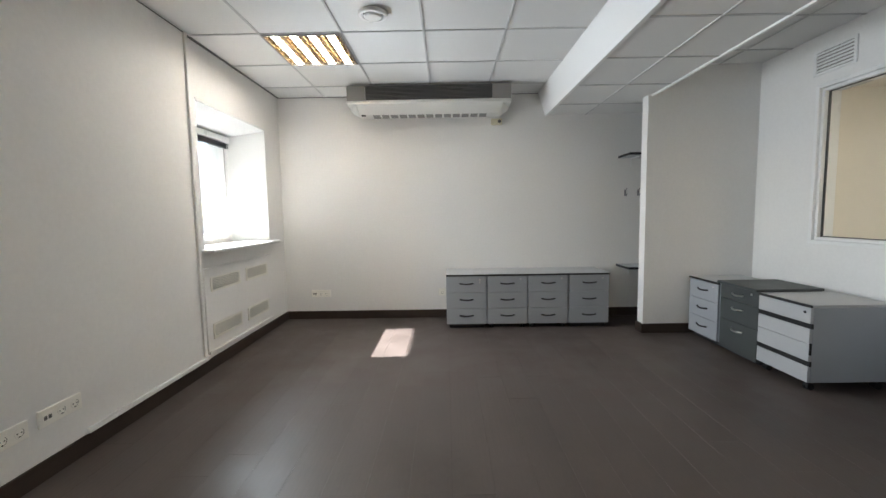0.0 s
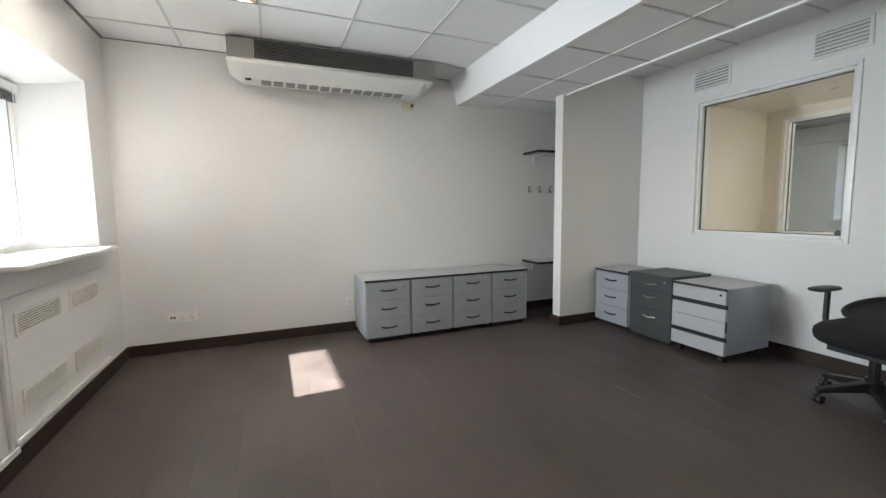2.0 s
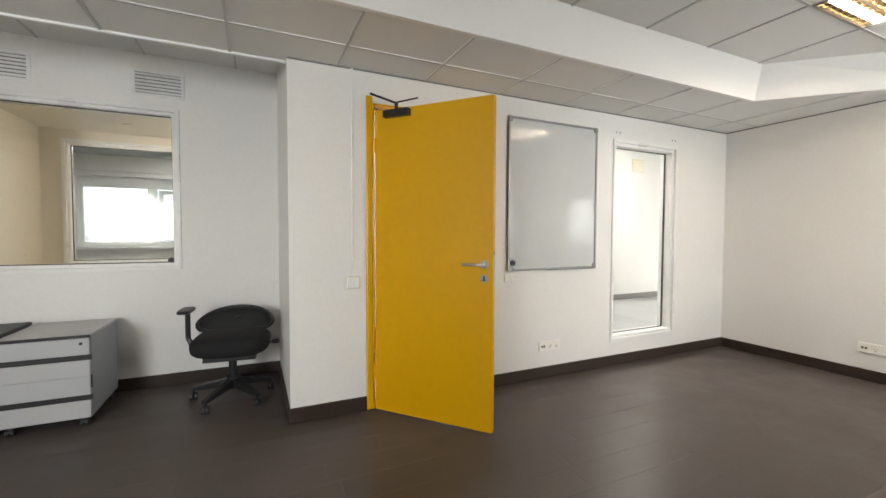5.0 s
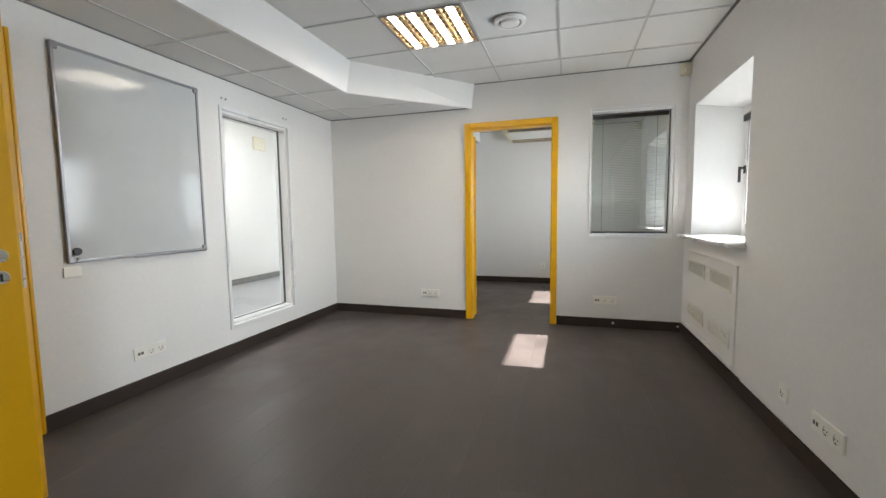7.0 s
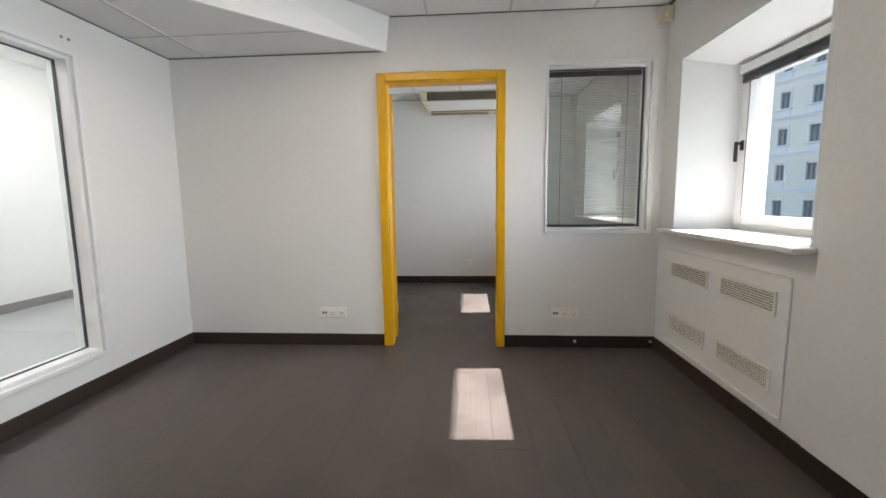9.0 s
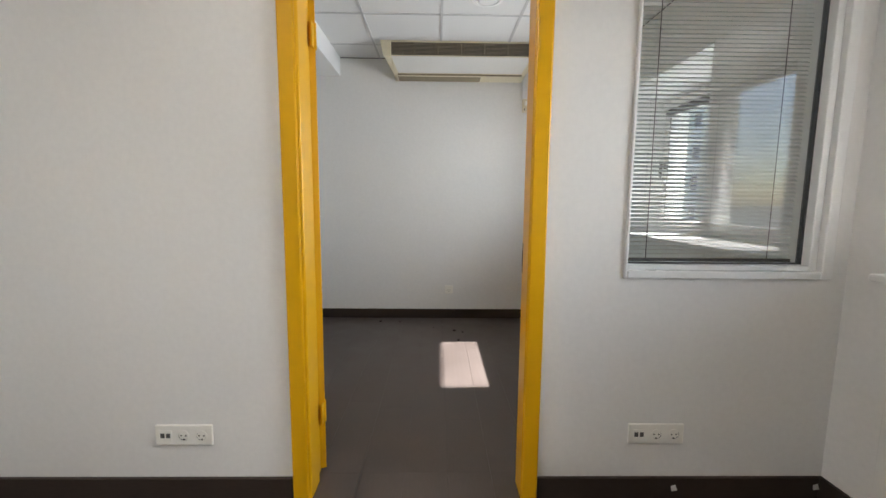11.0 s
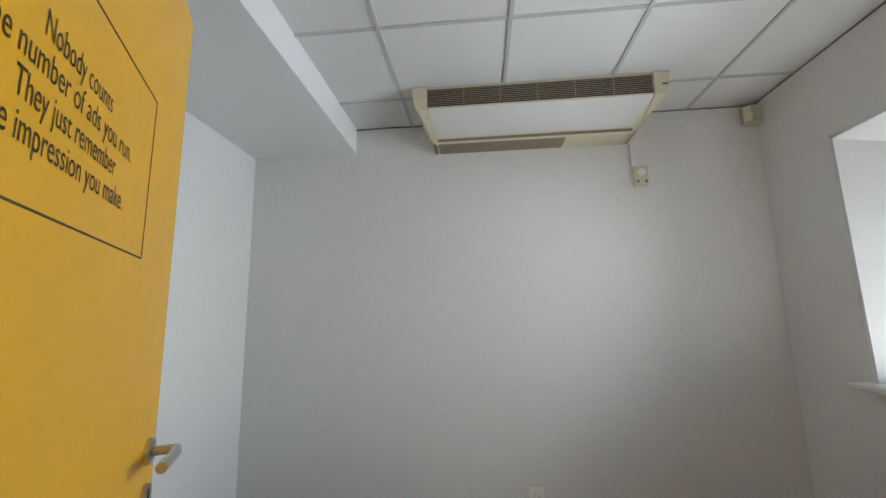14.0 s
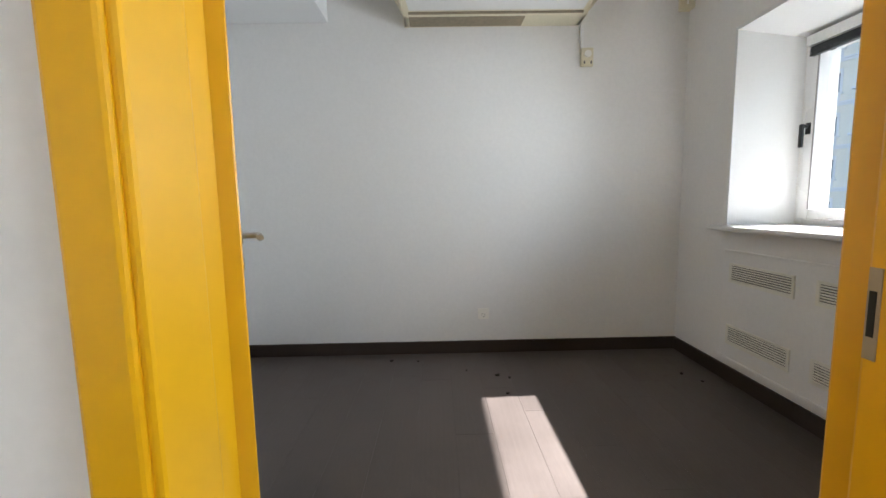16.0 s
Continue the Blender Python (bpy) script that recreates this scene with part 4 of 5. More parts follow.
# wall vents
for y, yy in ((3.619, 3.973), (2.695, 3.040)):
    o = thing("air_grille", X_ALC, (y + yy) / 2, 2.392, "white louvred air grille above inner window", "air vent", "wall air grilles")
    hw, hh = (yy - y) / 2, 0.10
    s = Shape().box(-0.012, 0, -hw, hw, -hh, -hh + 0.02).box(-0.012, 0, -hw, hw, hh - 0.02, hh).box(-0.012, 0, -hw, -hw + 0.022, -hh + 0.02, hh - 0.02).box(-0.012, 0, hw - 0.022, hw, -hh + 0.02, hh - 0.02)
    s.make("rim", PVC, o, bevel=0.002)
    Shape().box(-0.003, 0.0, -hw + 0.022, hw - 0.022, -hh + 0.02, hh - 0.02).make("back", ACGREY, o)
    s = Shape()
    for k in range(6):
        z = -hh + 0.024 + k * 0.0262
        s.hexa([(-0.013, -hw + 0.022, z), (-0.003, -hw + 0.022, z + 0.014), (-0.003, hw - 0.022, z + 0.014), (-0.013, hw - 0.022, z),
                (-0.013, -hw + 0.022, z + 0.005), (-0.003, -hw + 0.022, z + 0.020), (-0.003, hw - 0.022, z + 0.020), (-0.013, hw - 0.022, z + 0.005)])
    s.make("louvre", PVC, o)

# ---------------------------------------------------------------- sockets and switches


def sockets(x, y, z, rz, kinds, group="wall sockets"):
    """A row of wall outlets in one plate; kinds: s for a power socket, d for a data outlet, b for a blank. Faces local -y."""
    n = len(kinds)
    o = thing("wall_socket", x, y, z, {1: "single cream wall socket", 2: "double cream wall socket plate", 3: "cream wall plate with data outlet and two sockets"}[n], "socket", group, rz)
    w, h = 0.071 * n + 0.012, 0.084
    Shape().box(-w / 2, w / 2, -0.011, 0.0, -h / 2, h / 2).make("plate", SOCKET, o, bevel=0.004)
    s = Shape()
    for k, c in enumerate(kinds):
        q = -w / 2 + 0.006 + 0.071 * (k + 0.5)
        if c == "s":
            ring = [(0.0215, -0.0112), (0.0215, -0.013), (0.0195, -0.013), (0.0185, -0.004), (0.0, -0.004)]
            kk, m, nn = len(s.v), len(ring), 24
            for i in range(nn):
                t = 2 * math.pi * i / nn
                s.v += [(q + r * math.cos(t), yy, r * math.sin(t)) for r, yy in ring]
            for i in range(nn):
                for j in range(m - 1):
                    a, b = kk + i * m + j, kk + ((i + 1) % nn) * m + j
                    s.f.append([a, b, b + 1, a + 1])
                    s.m.append(1 if j >= 2 else 0)
            for dx in (-0.0095, 0.0095):
                s.rod((q + dx, -0.0135, 0), (q + dx, -0.0118, 0), 0.003, 8, 2)
            s.box(q - 0.004, q + 0.004, -0.0125, -0.0118, -0.019, -0.014, 2).cut()
        elif c == "d":
            s.box(q - 0.024, q + 0.024, -0.0132, -0.0112, -0.02, 0.02, 0)
            s.box(q - 0.019, q - 0.003, -0.0138, -0.0133, -0.010, 0.009, 1).box(q + 0.003, q + 0.019, -0.0138, -0.0133, -0.010, 0.009, 1).cut()
    if s.v:
        s.make("outlet", [SOCKET, SOCKDK, DARK], o)
    return o


sockets(-1.413, Y_FAR, 0.306, 0, "dss")
sockets(0.03, Y_FAR, 0.305, 0, "s")
sockets(X_WIN + 0.016, 2.40, 0.300, 90, "dss")
sockets(X_WIN + 0.016, 2.165, 0.292, 90, "ss")
sockets(X_WIN + 0.016, -0.090, 0.252, 90, "dss")
sockets(X_WIN + 0.016, -0.458, 0.260, 90, "s")
sockets(0.771, Y_BACK, 0.278, 180, "dss")
sockets(-1.12, Y_BACK, 0.284, 180, "dss")
sockets(-0.356, Y_R2, 0.302, 180, "s")
sockets(X_BOARD, -0.09, 0.272, -90, "dss")
o = thing("light_switch", X_BOARD, 1.60, 0.899, "cream surface light switch with cable duct", "switch", rz=-90)
Shape().box(-0.042, 0.042, -0.03, 0, -0.042, 0.042).make("case", SOCKET, o, bevel=0.005)
Shape().hexa([(-0.026, -0.036, -0.028), (0.026, -0.036, -0.028), (0.026, -0.03, -0.028), (-0.026, -0.03, -0.028), (-0.026, -0.031, 0.028), (0.026, -0.031, 0.028), (0.026, -0.03, 0.028), (-0.026, -0.03, 0.028)]).make("rocker", PVC, o)
Shape().box(-0.007, 0.007, -0.012, 0.0, 0.042, SOFF - 0.899).make("cable_duct", PVC, o, bevel=0.002)
tagged(Shape().box(X_BOARD - 0.010, X_BOARD, 0.285, 0.375, 0.845, 0.905).make("label_plate", SOCKET, bevel=0.003), "small cream plate under the whiteboard", "wall plate")
for y in (-0.863, -1.632):
    for q in (-0.022, 0.022):
        tagged(Shape().rod((X_BOARD - 0.004, y + q, 2.172), (X_BOARD, y + q, 2.172), 0.008, 10).make("screw_cap", ALU), "small grey screw cap above inner window", "screw", "screw caps")

# ---------------------------------------------------------------- whiteboard
wb = thing("whiteboard", X_BOARD, -0.118, 0.93, "portrait whiteboard in a grey aluminium frame", "whiteboard")
hw, h = 0.472, 1.245
Shape().box(-0.016, 0.0, -hw + 0.012, hw - 0.012, 0.012, h - 0.012).make("surface", BOARD, wb)
s = Shape().box(-0.024, 0.0, -hw, -hw + 0.018, 0, h).box(-0.024, 0.0, hw - 0.018, hw, 0, h).box(-0.024, 0.0, -hw + 0.018, hw - 0.018, 0, 0.018).box(-0.024, 0.0, -hw + 0.018, hw - 0.018, h - 0.018, h)
s.make("frame", ALU, wb, bevel=0.004)
s = Shape()
for a in (-1, 1):
    for z in (0.0, h - 0.04):
        s.box(-0.027, 0.0005, a * (hw - 0.018) - 0.021, a * (hw - 0.018) + 0.021, z - 0.002, z + 0.042).cut()
s.make("corner_cap", ALU, wb, bevel=0.008)
Shape().box(-0.045, -0.024, -hw + 0.02, 0.10, -0.004, 0.002).make("pen_tray", ALU, wb, bevel=0.003)
o = Shape().rod((X_BOARD - 0.018, 0.307, 0.995), (X_BOARD - 0.031, 0.307, 0.995), 0.023, 20)
tagged(o.make("round_magnet", BLACK, bevel=0.003), "round black magnet on the whiteboard", "magnet")
o = Shape().path([(X_BOARD - 0.022, 0.325, 0.962), (X_BOARD - 0.024, 0.300, 0.955), (X_BOARD - 0.022, 0.315, 0.940)], 0.004, 8)
tagged(o.make("magnet_clip", ALU), "small metal clip on the whiteboard", "clip")

# ---------------------------------------------------------------- pedestals


def bow_handle(s, x, z, y, w, mat):
    pts = [(x + w * (q - 0.5), y - 0.006 - 0.020 * math.sin(math.pi * q), z - 0.006 * math.sin(math.pi * q)) for q in (0, 0.12, 0.3, 0.5, 0.7, 0.88, 1)]
    s.path(pts, 0.0075, 8, mat)


def pedestal(x, y, rz, group, style="grey", castors=True, depth=0.50, key=False, w=0.432, top=True):
    """A three-drawer unit; its front faces local -y, its middle at local x = 0."""
    if style == "grey":
        lab = "light grey three-drawer pedestal with black bow handles"
    elif style == "dark":
        lab = "graphite three-drawer pedestal with thin steel handles"
    else:
        lab = "pale grey drawer unit with black recessed grips"
    o = thing("drawer_pedestal", x, y, 0.0, lab, "drawer unit", group, rz)
    body, front = {"grey": (GREY, GREY), "dark": (GRAPH, GRAPH), "grip": (GREY, GREYTOP)}[style]
    zb, zt = (0.048, 0.565) if style == "grey" else ((0.03, 0.590) if style == "dark" else (0.065, 0.572))
    hw = w / 2
    Shape().box(-hw + 0.001, hw - 0.001, 0.019, depth, zb, zt - 0.002).make("body", body, o, bevel=0.002)
    if style == "dark":
        Shape().box(-hw - 0.008, hw + 0.008, -0.03, depth + 0.01, zt, zt + 0.022).make("top", GRAPH, o, bevel=0.004)
    else:
        s = Shape().box(-hw, hw, 0.010, depth, zt, zt + 0.018, 0)
        s.box(-hw, hw, -0.004, 0.010, zt, zt + 0.018, 1)
        s.make("top", [GREYTOP, BLACK], o, bevel=0.002)
    s3 = Shape()
    if style == "grey":
        hs = [(zb + 0.002 + k * 0.1715, zb + 0.002 + k * 0.1715 + 0.168) for k in range(3)]
    elif style == "dark":
        hs = [(zb, zb + 0.255), (zb + 0.259, zb + 0.435), (zb + 0.439, zt - 0.004)]
    else:
        hs = [(zb, zb + 0.11), (zb + 0.145, zb + 0.262), (zb + 0.264, zb + 0.365), (zb + 0.40, zt - 0.002)]
    for a, b in hs:
        inset = 0.009 if style == "grey" else 0.003
        Shape().box(-hw + inset, hw - inset, 0.0, 0.018, a, b).make("drawer_front", front, o, bevel=0.002)
        if style == "grey":
            bow_handle(s3, 0.0, (a + b) / 2 + 0.012, 0.0, 0.145, 0)
            s3.cut()
        elif style == "dark":
            bow_handle(s3, 0.0, b - 0.06, 0.0, 0.13, 0)
            s3.cut()
    if style == "grip":
        s3.box(-hw + 0.003, hw + 0.004, 0.004, 0.018, zb + 0.111, zb + 0.144).cut().box(-hw + 0.003, hw + 0.004, 0.004, 0.018, zb + 0.366, zb + 0.399).cut()
        s3.box(hw - 0.001, hw + 0.006, -0.002, 0.012, zb + 0.19, zb + 0.27).cut()
    tagged(s3.make("handle", STEEL if style == "dark" else BLACK, o), {"grey": "black bow handle", "dark": "thin steel bow handle", "grip": "black recessed grip strip"}[style])
    s4 = Shape().rod((hw - 0.075 + (0.03 if style == "grip" else 0), 0.0, zt - 0.035), (hw - 0.075 + (0.03 if style == "grip" else 0), -0.005, zt - 0.035), 0.009, 14)
    if key:
        s4.box(hw - 0.079, hw - 0.071, -0.022, -0.005, zt - 0.075, zt - 0.028)
    s4.make("lock", STEEL if style != "grip" else BLACK, o)
    if castors:
        s5 = Shape()
        for a in (-1, 1):
            for q in (0.045, depth - 0.06):
                s5.rod((a * (hw - 0.05), q, zb + 0.002), (a * (hw - 0.05), q, 0.03), 0.012, 10)
                for e in (-0.012, 0.012):
                    s5.rod((a * (hw - 0.05) + e - 0.009, q + 0.008, 0.024), (a * (hw - 0.05) + e + 0.009, q + 0.008, 0.024), 0.024, 16)
                s5.cut()
        s5.make("castor", BLACK, o)
    else:
        Shape().box(-hw + 0.03, hw - 0.03, 0.05, depth - 0.02, 0.0, zb + 0.002).make("plinth", BLACK, o)
    return o


for k in range(4):
    pedestal(0.079 + 0.216 + 0.4325 * k, 4.775, 0, "pedestals along the end wall", "grey", castors=k in (1, 2), depth=0.49, key=k == 0)
pedestal(2.490, 4.296, -90, "pedestals in the alcove", "grey", castors=False, depth=0.50, w=0.44)
pedestal(2.490, 3.833, -90, "pedestals in the alcove", "dark", castors=False, depth=0.48, w=0.44)
pedestal(2.480, 3.376, -90, "pedestals in the alcove", "grip", castors=True, depth=0.56, w=0.452)

# ---------------------------------------------------------------- coat niche: two shelves on brackets and hooks
for z, nm in ((1.835, "upper"), (0.588, "lower")):
    o = thing("wall_shelf", 2.083, Y_FAR, z, "grey shelf with black edge in the coat niche", "shelf", "niche shelves")
    d = 0.30 if nm == "upper" else 0.33
    Shape().box(0.003, X_ALC - 2.083, -d + 0.003, 0, 0, 0.024, 0).make("board", GREYTOP, o)
    s = Shape().box(0.0, X_ALC - 2.083, -d, -d + 0.003, -0.001, 0.025).box(0.0, 0.003, -d + 0.003, 0, -0.001, 0.025)
    s.make("edge", BLACK, o)
    s = Shape()
    for x in (0.14, 0.80):
        s.box(x, x + 0.012, -0.20, 0, -0.012, -0.0005).box(x, x + 0.012, -0.012, 0, -0.10, -0.012).cut()
    s.make("bracket", PVC, o)
for x in (2.171, 2.32, 2.468):
    s = Shape().box(x - 0.010, x + 0.010, Y_FAR - 0.005, Y_FAR, 1.405, 1.475)
    s.path([(x, Y_FAR - 0.005, 1.42), (x, Y_FAR - 0.035, 1.405), (x, Y_FAR - 0.052, 1.43)], 0.005, 8)
    s.path([(x, Y_FAR - 0.005, 1.46), (x, Y_FAR - 0.045, 1.485)], 0.005, 8)
    tagged(s.make("coat_hook", ALU), "small metal coat hook on white wall", "hook", "coat hooks")

# ---------------------------------------------------------------- swivel chair
ch = thing("office_chair", 2.62, 2.36, 0.0, "black swivel chair with low mesh back and one armrest", "chair", rz=-96)
# local -y is the front edge of the seat, towards the room


def cushion(s, cx, cy, cz, ax, ay, az, n=24, m=10, e=0.55, mat=0):
    """A rounded pad."""
    k = len(s.v)

    def p(c, q):
        return math.copysign(abs(c) ** q, c)
    for i in range(m + 1):
        t = math.pi * (i / m - 0.5)
        for j in range(n):
            u = 2 * math.pi * j / n
            s.v.append((cx + ax * p(math.cos(t), 0.5) * p(math.cos(u), e), cy + ay * p(math.cos(t), 0.5) * p(math.sin(u), e), cz + az * p(math.sin(t), 0.8)))
    for i in range(m):
        for j in range(n):
            a, b = k + i * n + j, k + i * n + (j + 1) % n
            s.f.append([a, b, b + n, a + n])
            s.m.append(mat)
    return s


cushion(Shape(), 0, 0.0, 0.425, 0.262, 0.24, 0.082).make("seat", FABRIC, ch, smooth=True)
s = Shape().box(-0.17, 0.17, -0.14, 0.16, 0.318, 0.36)
s.rod((0, 0, 0.28), (0, 0, 0.39), 0.016, 14, 1).rod((0, 0, 0.17), (0, 0, 0.30), 0.027, 16)
s.path([(0.13, 0.02, 0.39), (0.29, 0.02, 0.40)], 0.008, 8).rod((0.27, 0.02, 0.40), (0.32, 0.02, 0.405), 0.018, 12)
s.make("column", [BLACK, STEEL], ch, bevel=0.004)
# low reclined back: an oval net in a rim
s, net = Shape(), Shape()
ring = []
for i in range(28):
    t = 2 * math.pi * i / 28
    u, w = math.cos(t), math.sin(t)
    a, b = 0.265 * math.copysign(abs(u) ** 0.8, u), 0.5 + 0.5 * w
    ring.append(Vector((a, 0.14 + 0.25 * b - 0.08 * (a / 0.265) ** 2, 0.478 + 0.145 * b - 0.02 * (a / 0.265) ** 2)))
s.path(ring + ring[:1], 0.015, 10)
s.path([(0, 0.05, 0.395), (0, 0.24, 0.40), (0, 0.31, 0.50), (0, 0.30, 0.56)], 0.022, 10)
s.make("back_frame", BLACK, ch)
mid = Vector((0, 0.275, 0.545))
k = len(net.v)
net.v += [tuple(p) for p in ring] + [tuple(p * 0.5 + mid * 0.5 + Vector((0, 0.012, 0))) for p in ring] + [tuple(mid + Vector((0, 0.018, 0)))]
for i in range(28):
    j = (i + 1) % 28
    net.f += [[i, j, 28 + j, 28 + i], [28 + i, 28 + j, 56]]
    net.m += [0, 0]
nt = net.make("back_net", MESH, ch, smooth=True)
sol = nt.modifiers.new("thick", "SOLIDIFY")
sol.thickness = 0.006
s = Shape().path([(-0.20, 0.05, 0.40), (-0.275, 0.05, 0.415), (-0.30, 0.06, 0.46), (-0.30, 0.06, 0.655)], 0.017, 10)
s.make("arm_post", BLACK, ch)
cushion(Shape(), -0.30, 0.03, 0.668, 0.045, 0.125, 0.016).make("armrest", BLACK, ch, smooth=True)
s = Shape()
for i in range(5):
    t = 2 * math.pi * (i / 5) + 0.42
    c, q = math.cos(t), math.sin(t)
    s.hexa([(-q * 0.030, c * 0.030, 0.10), (q * 0.030, -c * 0.030, 0.10), (c * 0.29 + q * 0.018, q * 0.29 - c * 0.018, 0.068), (c * 0.29 - q * 0.018, q * 0.29 + c * 0.018, 0.068),
            (-q * 0.030, c * 0.030, 0.165), (q * 0.030, -c * 0.030, 0.165), (c * 0.29 + q * 0.018, q * 0.29 - c * 0.018, 0.094), (c * 0.29 - q * 0.018, q * 0.29 + c * 0.018, 0.094)])
s.rod((0, 0, 0.085), (0, 0, 0.18), 0.042, 16)
s.make("base", BLACK, ch, bevel=0.005)
s = Shape()
for i in range(5):
    t = 2 * math.pi * (i / 5) + 0.42
    x, y = 0.275 * math.cos(t), 0.275 * math.sin(t)
    s.rod((x, y, 0.04), (x, y, 0.078), 0.009, 8)
    for e in (-0.014, 0.014):
        s.rod((x + e - 0.010, y, 0.0265), (x + e + 0.010, y, 0.0265), 0.0265, 16)
    s.cut()
s.make("castor", BLACK, ch)

# ---------------------------------------------------------------- beyond the inner windows
# glazed booth behind the alcove
s = slab("y", 4.06, 4.16, X_ALC + 0.15, 4.45, 0, 2.6)
s = slab("y", 1.90, 2.00, X_ALC + 0.15, 4.45, 0, 2.6, shape=s)
structure(weld(s.make("wall_booth", BEIGE)), "beige side walls of a glazed booth")
s = slab("x", 4.45, 4.57, 0.6, 6.2, 0, 2.9, [(2.30, 3.90, 0.89, 2.15)])
structure(weld(s.make("wall_booth_far", BEIGE)), "beige far wall of the booth with a second window")
structure(Shape().box(X_ALC + 0.15, 4.45, 2.0, 4.06, 2.24, 2.34).make("ceiling_booth", BEIGE), "low beige booth ceiling", "ceiling")
structure(Shape().box(X_ALC + 0.15, 8.0, 0.6, 6.2, -0.06, -0.003).make("floor_booth", GREYFLOOR), "grey vinyl floor beyond the inner window", "floor")
inner_window("window_7", "cream-framed second window behind the booth", "x", 4.45, 2.30, 3.90, 0.89, 2.15, 0.12, 0.06, GLASS)
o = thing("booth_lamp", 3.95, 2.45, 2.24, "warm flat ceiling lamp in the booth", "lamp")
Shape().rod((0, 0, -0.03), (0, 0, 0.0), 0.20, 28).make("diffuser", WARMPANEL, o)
s = slab("x", 8.0, 8.35, 0.6, 6.2, 0, 2.9, [(2.75, 4.95, 0.98, 2.20)])
slab("y", 0.5, 0.6, 4.57, 8.0, 0, 2.9, shape=s)
slab("y", 6.2, 6.3, 4.57, 8.0, 0, 2.9, shape=s)
structure(weld(s.make("wall_far_office", WALL)), "white walls of an office seen through two windows")
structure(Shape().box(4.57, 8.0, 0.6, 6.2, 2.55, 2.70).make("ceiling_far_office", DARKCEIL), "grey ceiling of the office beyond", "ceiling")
s = Shape()
for k in range(5):
    s.box(4.62 + 0.66 * k, 4.645 + 0.66 * k, 0.6, 6.2, 2.540, 2.549)
for k in range(9):
    s.box(4.62, 8.0, 0.9 + 0.62 * k, 0.925 + 0.62 * k, 2.541, 2.549)
structure(s.make("trim_far_ceiling_grid", TBAR), "grey bar grid of the office ceiling beyond", "trim")
structure(Shape().box(7.93, 8.0, 0.6, 6.2, 2.27, 2.33).make("trim_far_cornice", PVC, bevel=0.004), "white pipe casing high on the office wall beyond", "trim")
for x, y in ((5.9, 3.05), (6.9, 3.05)):
    o = thing("office_ceiling_lamp", x, y, 2.538, "lit louvred ceiling lamp in the office beyond", "lamp", "office ceiling lamps")
    s = Shape()
    for k in range(4):
        s.box(-0.28 + k * 0.15, -0.18 + k * 0.15, -0.29, 0.29, -0.02, -0.009).cut()
    s.make("tube", PANEL, o)
    Shape().box(-0.30, 0.30, -0.31, 0.31, -0.008, 0.0).make("tray", ALU, o)
w = structure(new("window_8"), "white plastic window of the office beyond", "window")
s = Shape()
for a, b, c, d in ((2.75, 2.85, 0.98, 2.20), (4.85, 4.95, 0.98, 2.20), (2.85, 4.85, 0.98, 1.08), (2.85, 4.85, 2.02, 2.20), (3.78, 3.94, 1.08, 2.02)):
    s.box(8.22, 8.30, a, b, c, d)
s.make("frame", PVC, w, bevel=0.008)
s = Shape()
for a, b, c, d in ((2.87, 2.95, 1.10, 2.0), (3.68, 3.76, 1.10, 2.0), (2.95, 3.68, 1.10, 1.18), (2.95, 3.68, 1.92, 2.0)):
    s.box(8.19, 8.215, a, b, c, d)
s.make("sash", PVC, w, bevel=0.006)
pane("x", 8.26, 2.85, 4.85, 1.08, 2.02, -1, GLASS, w)
structure(Shape().box(7.90, 8.218, 2.72, 4.98, 0.945, 0.979).make("window_sill_4", SILL, bevel=0.006), "pale sill of the office window beyond", "window sill")

# white corridor behind the tall window
structure(Shape().box(X_BOARD + 0.15, 4.80, Y_BACK - 4.2, 1.856, -0.06, -0.003).make("floor_corridor", GREYFLOOR), "grey vinyl corridor floor", "floor")
s = slab("x", 4.80, 4.92, -6.7, 1.9, 0, 2.95)
slab("y", -6.8, -6.7, X_R2 + 0.15, 4.8, 0, 2.95, shape=s)
slab("y", 1.70, 1.80, X_BOARD + 0.15, 4.8, 0, 2.95, shape=s)
structure(weld(s.make("wall_corridor", WALL)), "bright white corridor walls")
structure(Shape().box(X_R2 + 0.15, 4.95, -6.8, 1.86, 2.83, 2.93).make("ceiling_corridor", WALL), "white corridor ceiling", "ceiling")
structure(Shape().box(4.786, 4.80, -6.7, 1.7, 0.0, 0.10).make("baseboard_corridor", ACGREY), "grey corridor baseboard", "baseboard")
o = thing("air_grille", 4.80, -4.48, 2.54, "cream louvred grille on the corridor wall", "air vent")
Shape().box(-0.012, 0, -0.16, 0.16, -0.12, 0.12).make("plate", CREAM, o, bevel=0.003)
s = Shape()
for k in range(7):
    s.box(-0.016, -0.0125, -0.135, 0.135, -0.095 + k * 0.029, -0.083 + k * 0.029)
s.make("louvre", SOCKET, o)
for y in (-3.3, -0.6):
    o = thing("corridor_lamp", 3.5, y, 2.83, "lit flat corridor ceiling lamp", "lamp", "corridor lamps")
    Shape().box(-0.3, 0.3, -0.6, 0.6, -0.04, 0.0).make("diffuser", PANEL, o, bevel=0.01)

# ---------------------------------------------------------------- outside: street and the house across
structure(Shape().box(-900, 900, -900, 900, -4.6, -4.0).make("ground", ASPHALT), "asphalt courtyard and street far below", "ground")
hs = thing("apartment_house", -30.8, -22.5, -4.0, "pale yellow apartment house with white trim and balconies", "building", rz=108)
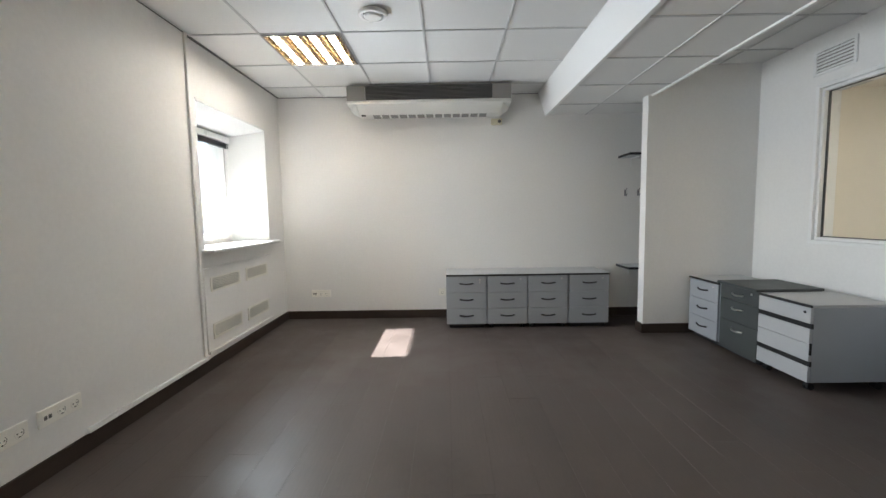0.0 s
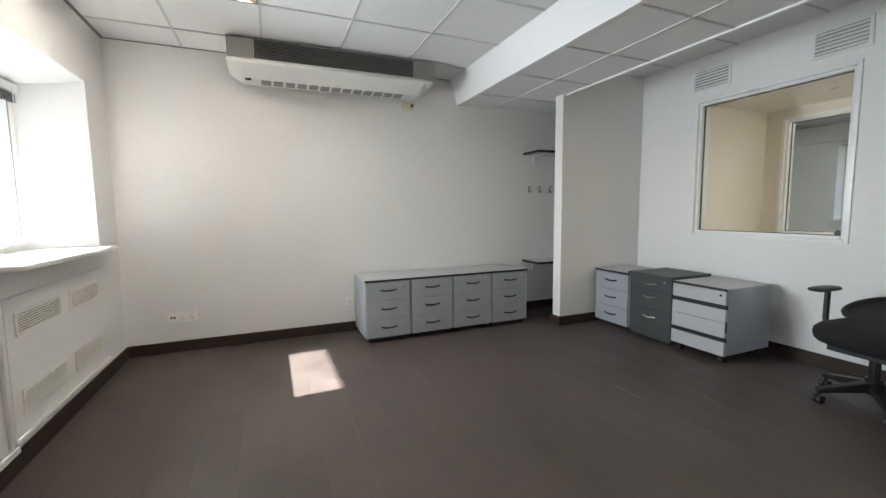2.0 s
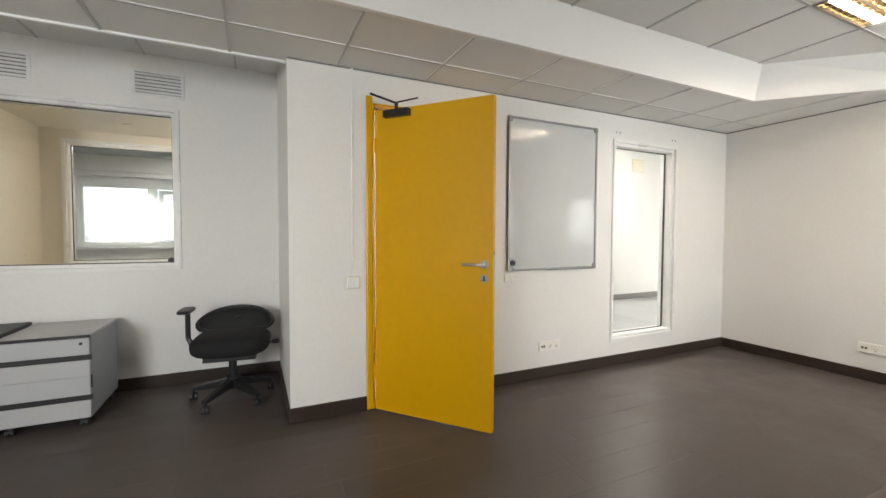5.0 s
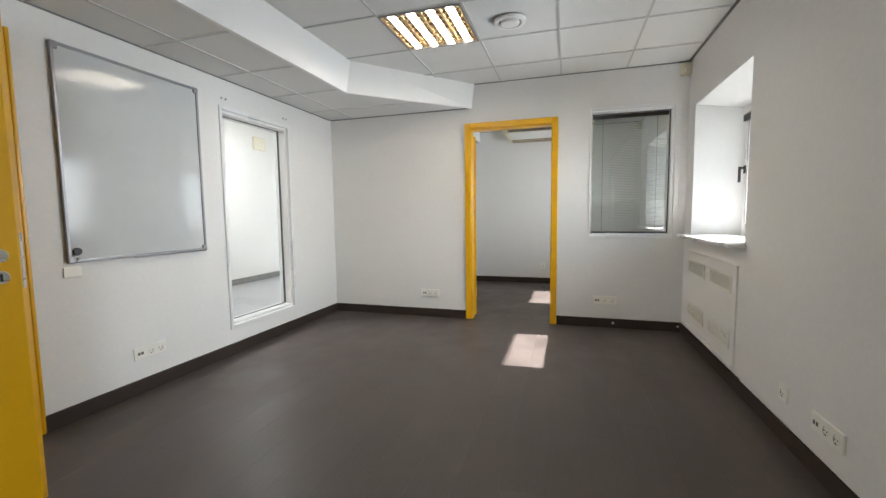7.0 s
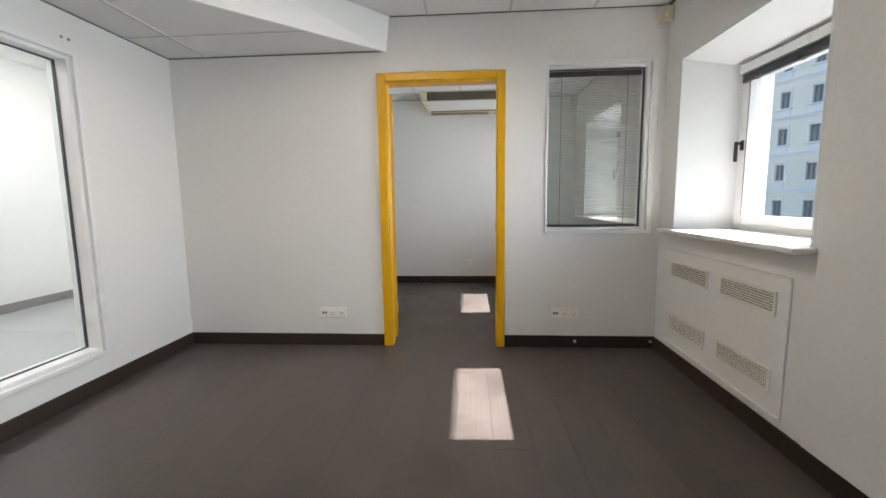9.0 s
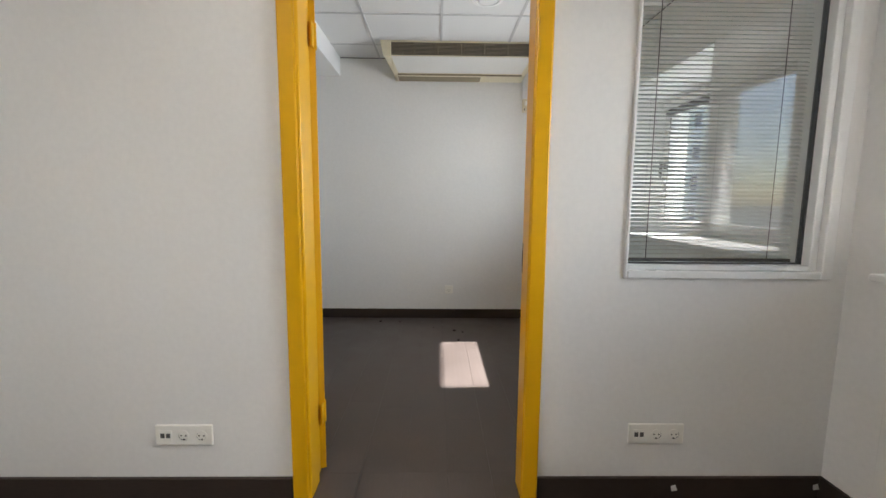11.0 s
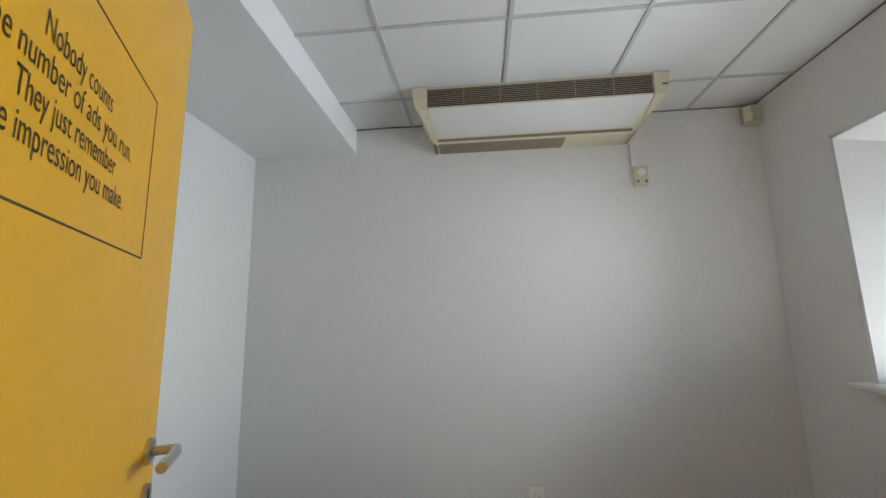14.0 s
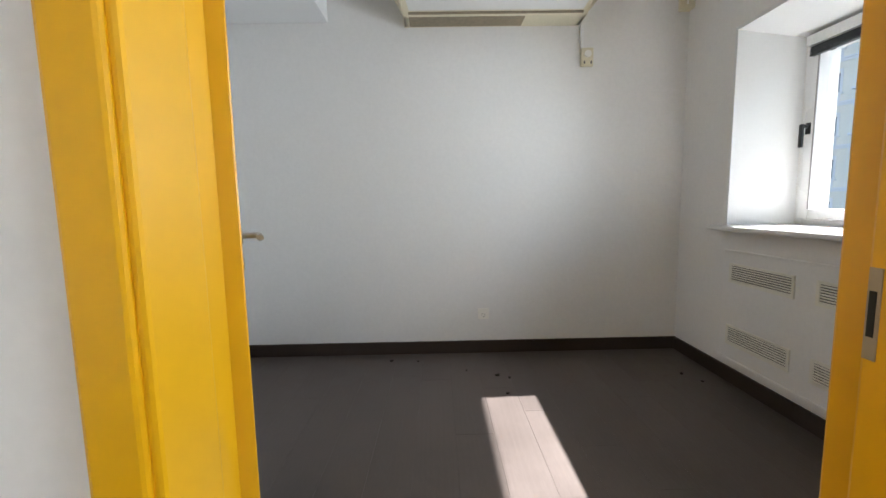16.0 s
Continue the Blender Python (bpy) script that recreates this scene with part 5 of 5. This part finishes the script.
# local x runs along the front, local -y faces the rooms; full-storey and half-storey (staircase) columns alternate
E0, E1, FLOORS, H0, FH, PITCH = -24.0, 16.0, 10, 0.55, 2.95, 3.0
WALL_TOP = FLOORS * FH + 1.2
columns = [(-0.9 + PITCH * k, 0.0, 0.38, 1.30) for k in range(5)] + [(0.6 + PITCH * k, 1.45, 0.34, 1.20) for k in range(4)]
columns += [(-2.97 - 1.28 * k, 0.0, 0.30, 1.18) for k in range(4)] + [(-9.3 - 2.4 * k, 0.0, 0.38, 1.30) for k in range(6)]
holes = []
for f in range(FLOORS):
    for x, up, hw, tall in columns:
        z = H0 + f * FH + up
        if z + tall < WALL_TOP - 0.3:
            holes.append((x - hw, x + hw, z, z + tall))
s = slab("y", 0.0, 0.5, E0, E1, 0, WALL_TOP, holes)
weld(s.make("wall", FACADE, hs))
s, fr, gl = Shape(), Shape(), Shape()
for a, b, c, d in holes:
    gl.box(a, b, 0.22, 0.26, c, d)
    fr.box(a, a + 0.06, 0.14, 0.22, c, d).box(b - 0.06, b, 0.14, 0.22, c, d).box(a + 0.06, b - 0.06, 0.14, 0.22, d - 0.08, d).box(a + 0.06, b - 0.06, 0.14, 0.22, c, c + 0.08)
    fr.box((a + b) / 2 - 0.035, (a + b) / 2 + 0.035, 0.14, 0.22, c + 0.08, d - 0.08).box(a + 0.06, (a + b) / 2 - 0.035, 0.15, 0.22, c + 0.80, c + 0.87).box((a + b) / 2 + 0.035, b - 0.06, 0.15, 0.22, c + 0.80, c + 0.87)
    s.box(a - 0.22, b + 0.22, -0.18, 0.05, c - 0.12, c - 0.02)
    s.box(a - 0.13, a - 0.002, -0.05, 0.02, c - 0.02, d + 0.12).box(b + 0.002, b + 0.13, -0.05, 0.02, c - 0.02, d + 0.12)
    s.box(a - 0.13, b + 0.13, -0.06, 0.02, d + 0.12, d + 0.26)
    s.box(a - 0.05, b + 0.05, -0.04, 0.02, c - 0.62, c - 0.12)
gl.make("pane", PANE, hs)
fr.make("window_frame", FRAMEBR, hs)
for f in range(1, FLOORS + 1):
    z = f * FH - 0.22
    for a, b in [(E0, 0.1)] + [(1.1 + PITCH * k, 3.1 + PITCH * k) for k in range(4)] + [(13.1, E1)]:
        s.box(a, b, -0.16, 0.02, z, z + 0.12).box(a, b, -0.08, 0.02, z - 0.16, z - 0.002)
s.box(E0 - 0.3, E1 + 0.3, -0.6, 0.4, WALL_TOP, WALL_TOP + 0.35)
s.make("trim", FACADEW, hs)
s, pnl = Shape(), Shape()
for f in range(3, FLOORS):
    z = H0 + f * FH - 1.05
    s.box(-7.6, -2.2, -1.1, -0.17, z - 0.20, z).cut().box(-7.7, -2.1, -1.2, -0.17, z + 0.86, z + 1.0).cut()
    pnl.box(-7.5, -2.3, -1.05, -0.95, z, z + 0.86).cut().box(-2.42, -2.3, -0.95, -0.17, z, z + 0.86).cut()
for f in range(0, 3):
    pnl.box(-5.95, -4.9, -0.30, -0.17, H0 + f * FH - 0.3, H0 + f * FH + 2.2).cut()
s.make("balcony", FACADEW, hs, bevel=0.02)
pnl.make("balcony_panel", BALC, hs)
Shape().rod((-2.0, -0.24, 0), (-2.0, -0.24, WALL_TOP), 0.06, 10).make("downpipe", BALC, hs)

# ---------------------------------------------------------------- crumbs on the small room's floor
random.seed(4)
for x, y, r in ((-0.42, -4.40, 0.011), (-0.47, -4.62, 0.009), (-0.40, -4.66, 0.014), (0.33, -4.95, 0.012), (0.14, -4.93, 0.008), (-1.60, -4.62, 0.013), (-1.66, -4.5, 0.008), (-0.20, -4.75, 0.006), (-1.69, -3.62, 0.010)):
    s = Shape()
    ring = [(x + r * random.uniform(0.5, 1.4) * math.cos(k * 1.05), y + r * random.uniform(0.5, 1.4) * math.sin(k * 1.05)) for k in range(6)]
    s.prism(ring, 0.0005, 0.005 + r * 0.3, "z")
    tagged(s.make("floor_crumb", GRIME), "small dark crumb of dirt on dark floor", "debris", "floor crumbs")

# ---------------------------------------------------------------- plank floors
def plank_floor(name, label, rects, seed):
    """Boards 19 cm wide laid along y in staggered lengths, a hair apart, over a dark bed."""
    fl = structure(new(name), label, "floor")
    s = Shape()
    for x0, x1, y0, y1 in rects:
        s.box(x0, x1, y0, y1, -0.08, -0.003)
    s.make("bed", UNDER, fl)
    rnd = random.Random(seed)
    L, W = 1.38, 0.193
    cache = {}
    for x0, x1, y0, y1 in rects:
        x = x0
        while x < x1 - 0.01:
            w = min(W, x1 - x)
            y = y0 - rnd.uniform(0.1, L - 0.1)
            while y < y1 - 0.01:
                a, b = max(y, y0), min(y + L, y1)
                y += L
                if b - a < 0.03:
                    continue
                key = (round(w, 3), round(b - a, 3))
                if key not in cache:
                    e, h = 0.0004, 0.0003
                    hw, hl = key[0] / 2 - e, key[1] / 2 - e
                    sh = Shape()
                    sh.v = [(-hw, -hl, -0.003), (hw, -hl, -0.003), (hw, hl, -0.003), (-hw, hl, -0.003),
                            (-hw, -hl, -h), (hw, -hl, -h), (hw, hl, -h), (-hw, hl, -h),
                            (-hw + h, -hl + h, 0), (hw - h, -hl + h, 0), (hw - h, hl - h, 0), (-hw + h, hl - h, 0)]
                    sh.f = [[8, 9, 10, 11]] + [[i, (i + 1) % 4, 4 + (i + 1) % 4, 4 + i] for i in range(4)] + [[4 + i, 4 + (i + 1) % 4, 8 + (i + 1) % 4, 8 + i] for i in range(4)]
                    sh.m = [0] * 9
                    cache[key] = sh.mesh("plank", [PLANK])
                o = new("plank", cache[key])
                o.parent = fl
                o.matrix_basis = pose(x + w / 2, (a + b) / 2, rnd.uniform(-0.0001, 0.0))
            x += W


plank_floor("floor_room", "dark brown-grey wood plank floor, satin and scuffed", [(X_WIN, X_BOARD + 0.15, Y_BACK2, Y_FAR), (X_BOARD + 0.15, X_ALC, 2.006, Y_FAR)], 1)
plank_floor("floor_small_room", "dark brown-grey wood plank floor of the small office", [(X_WIN, X_R2, Y_R2, Y_BACK2)], 2)
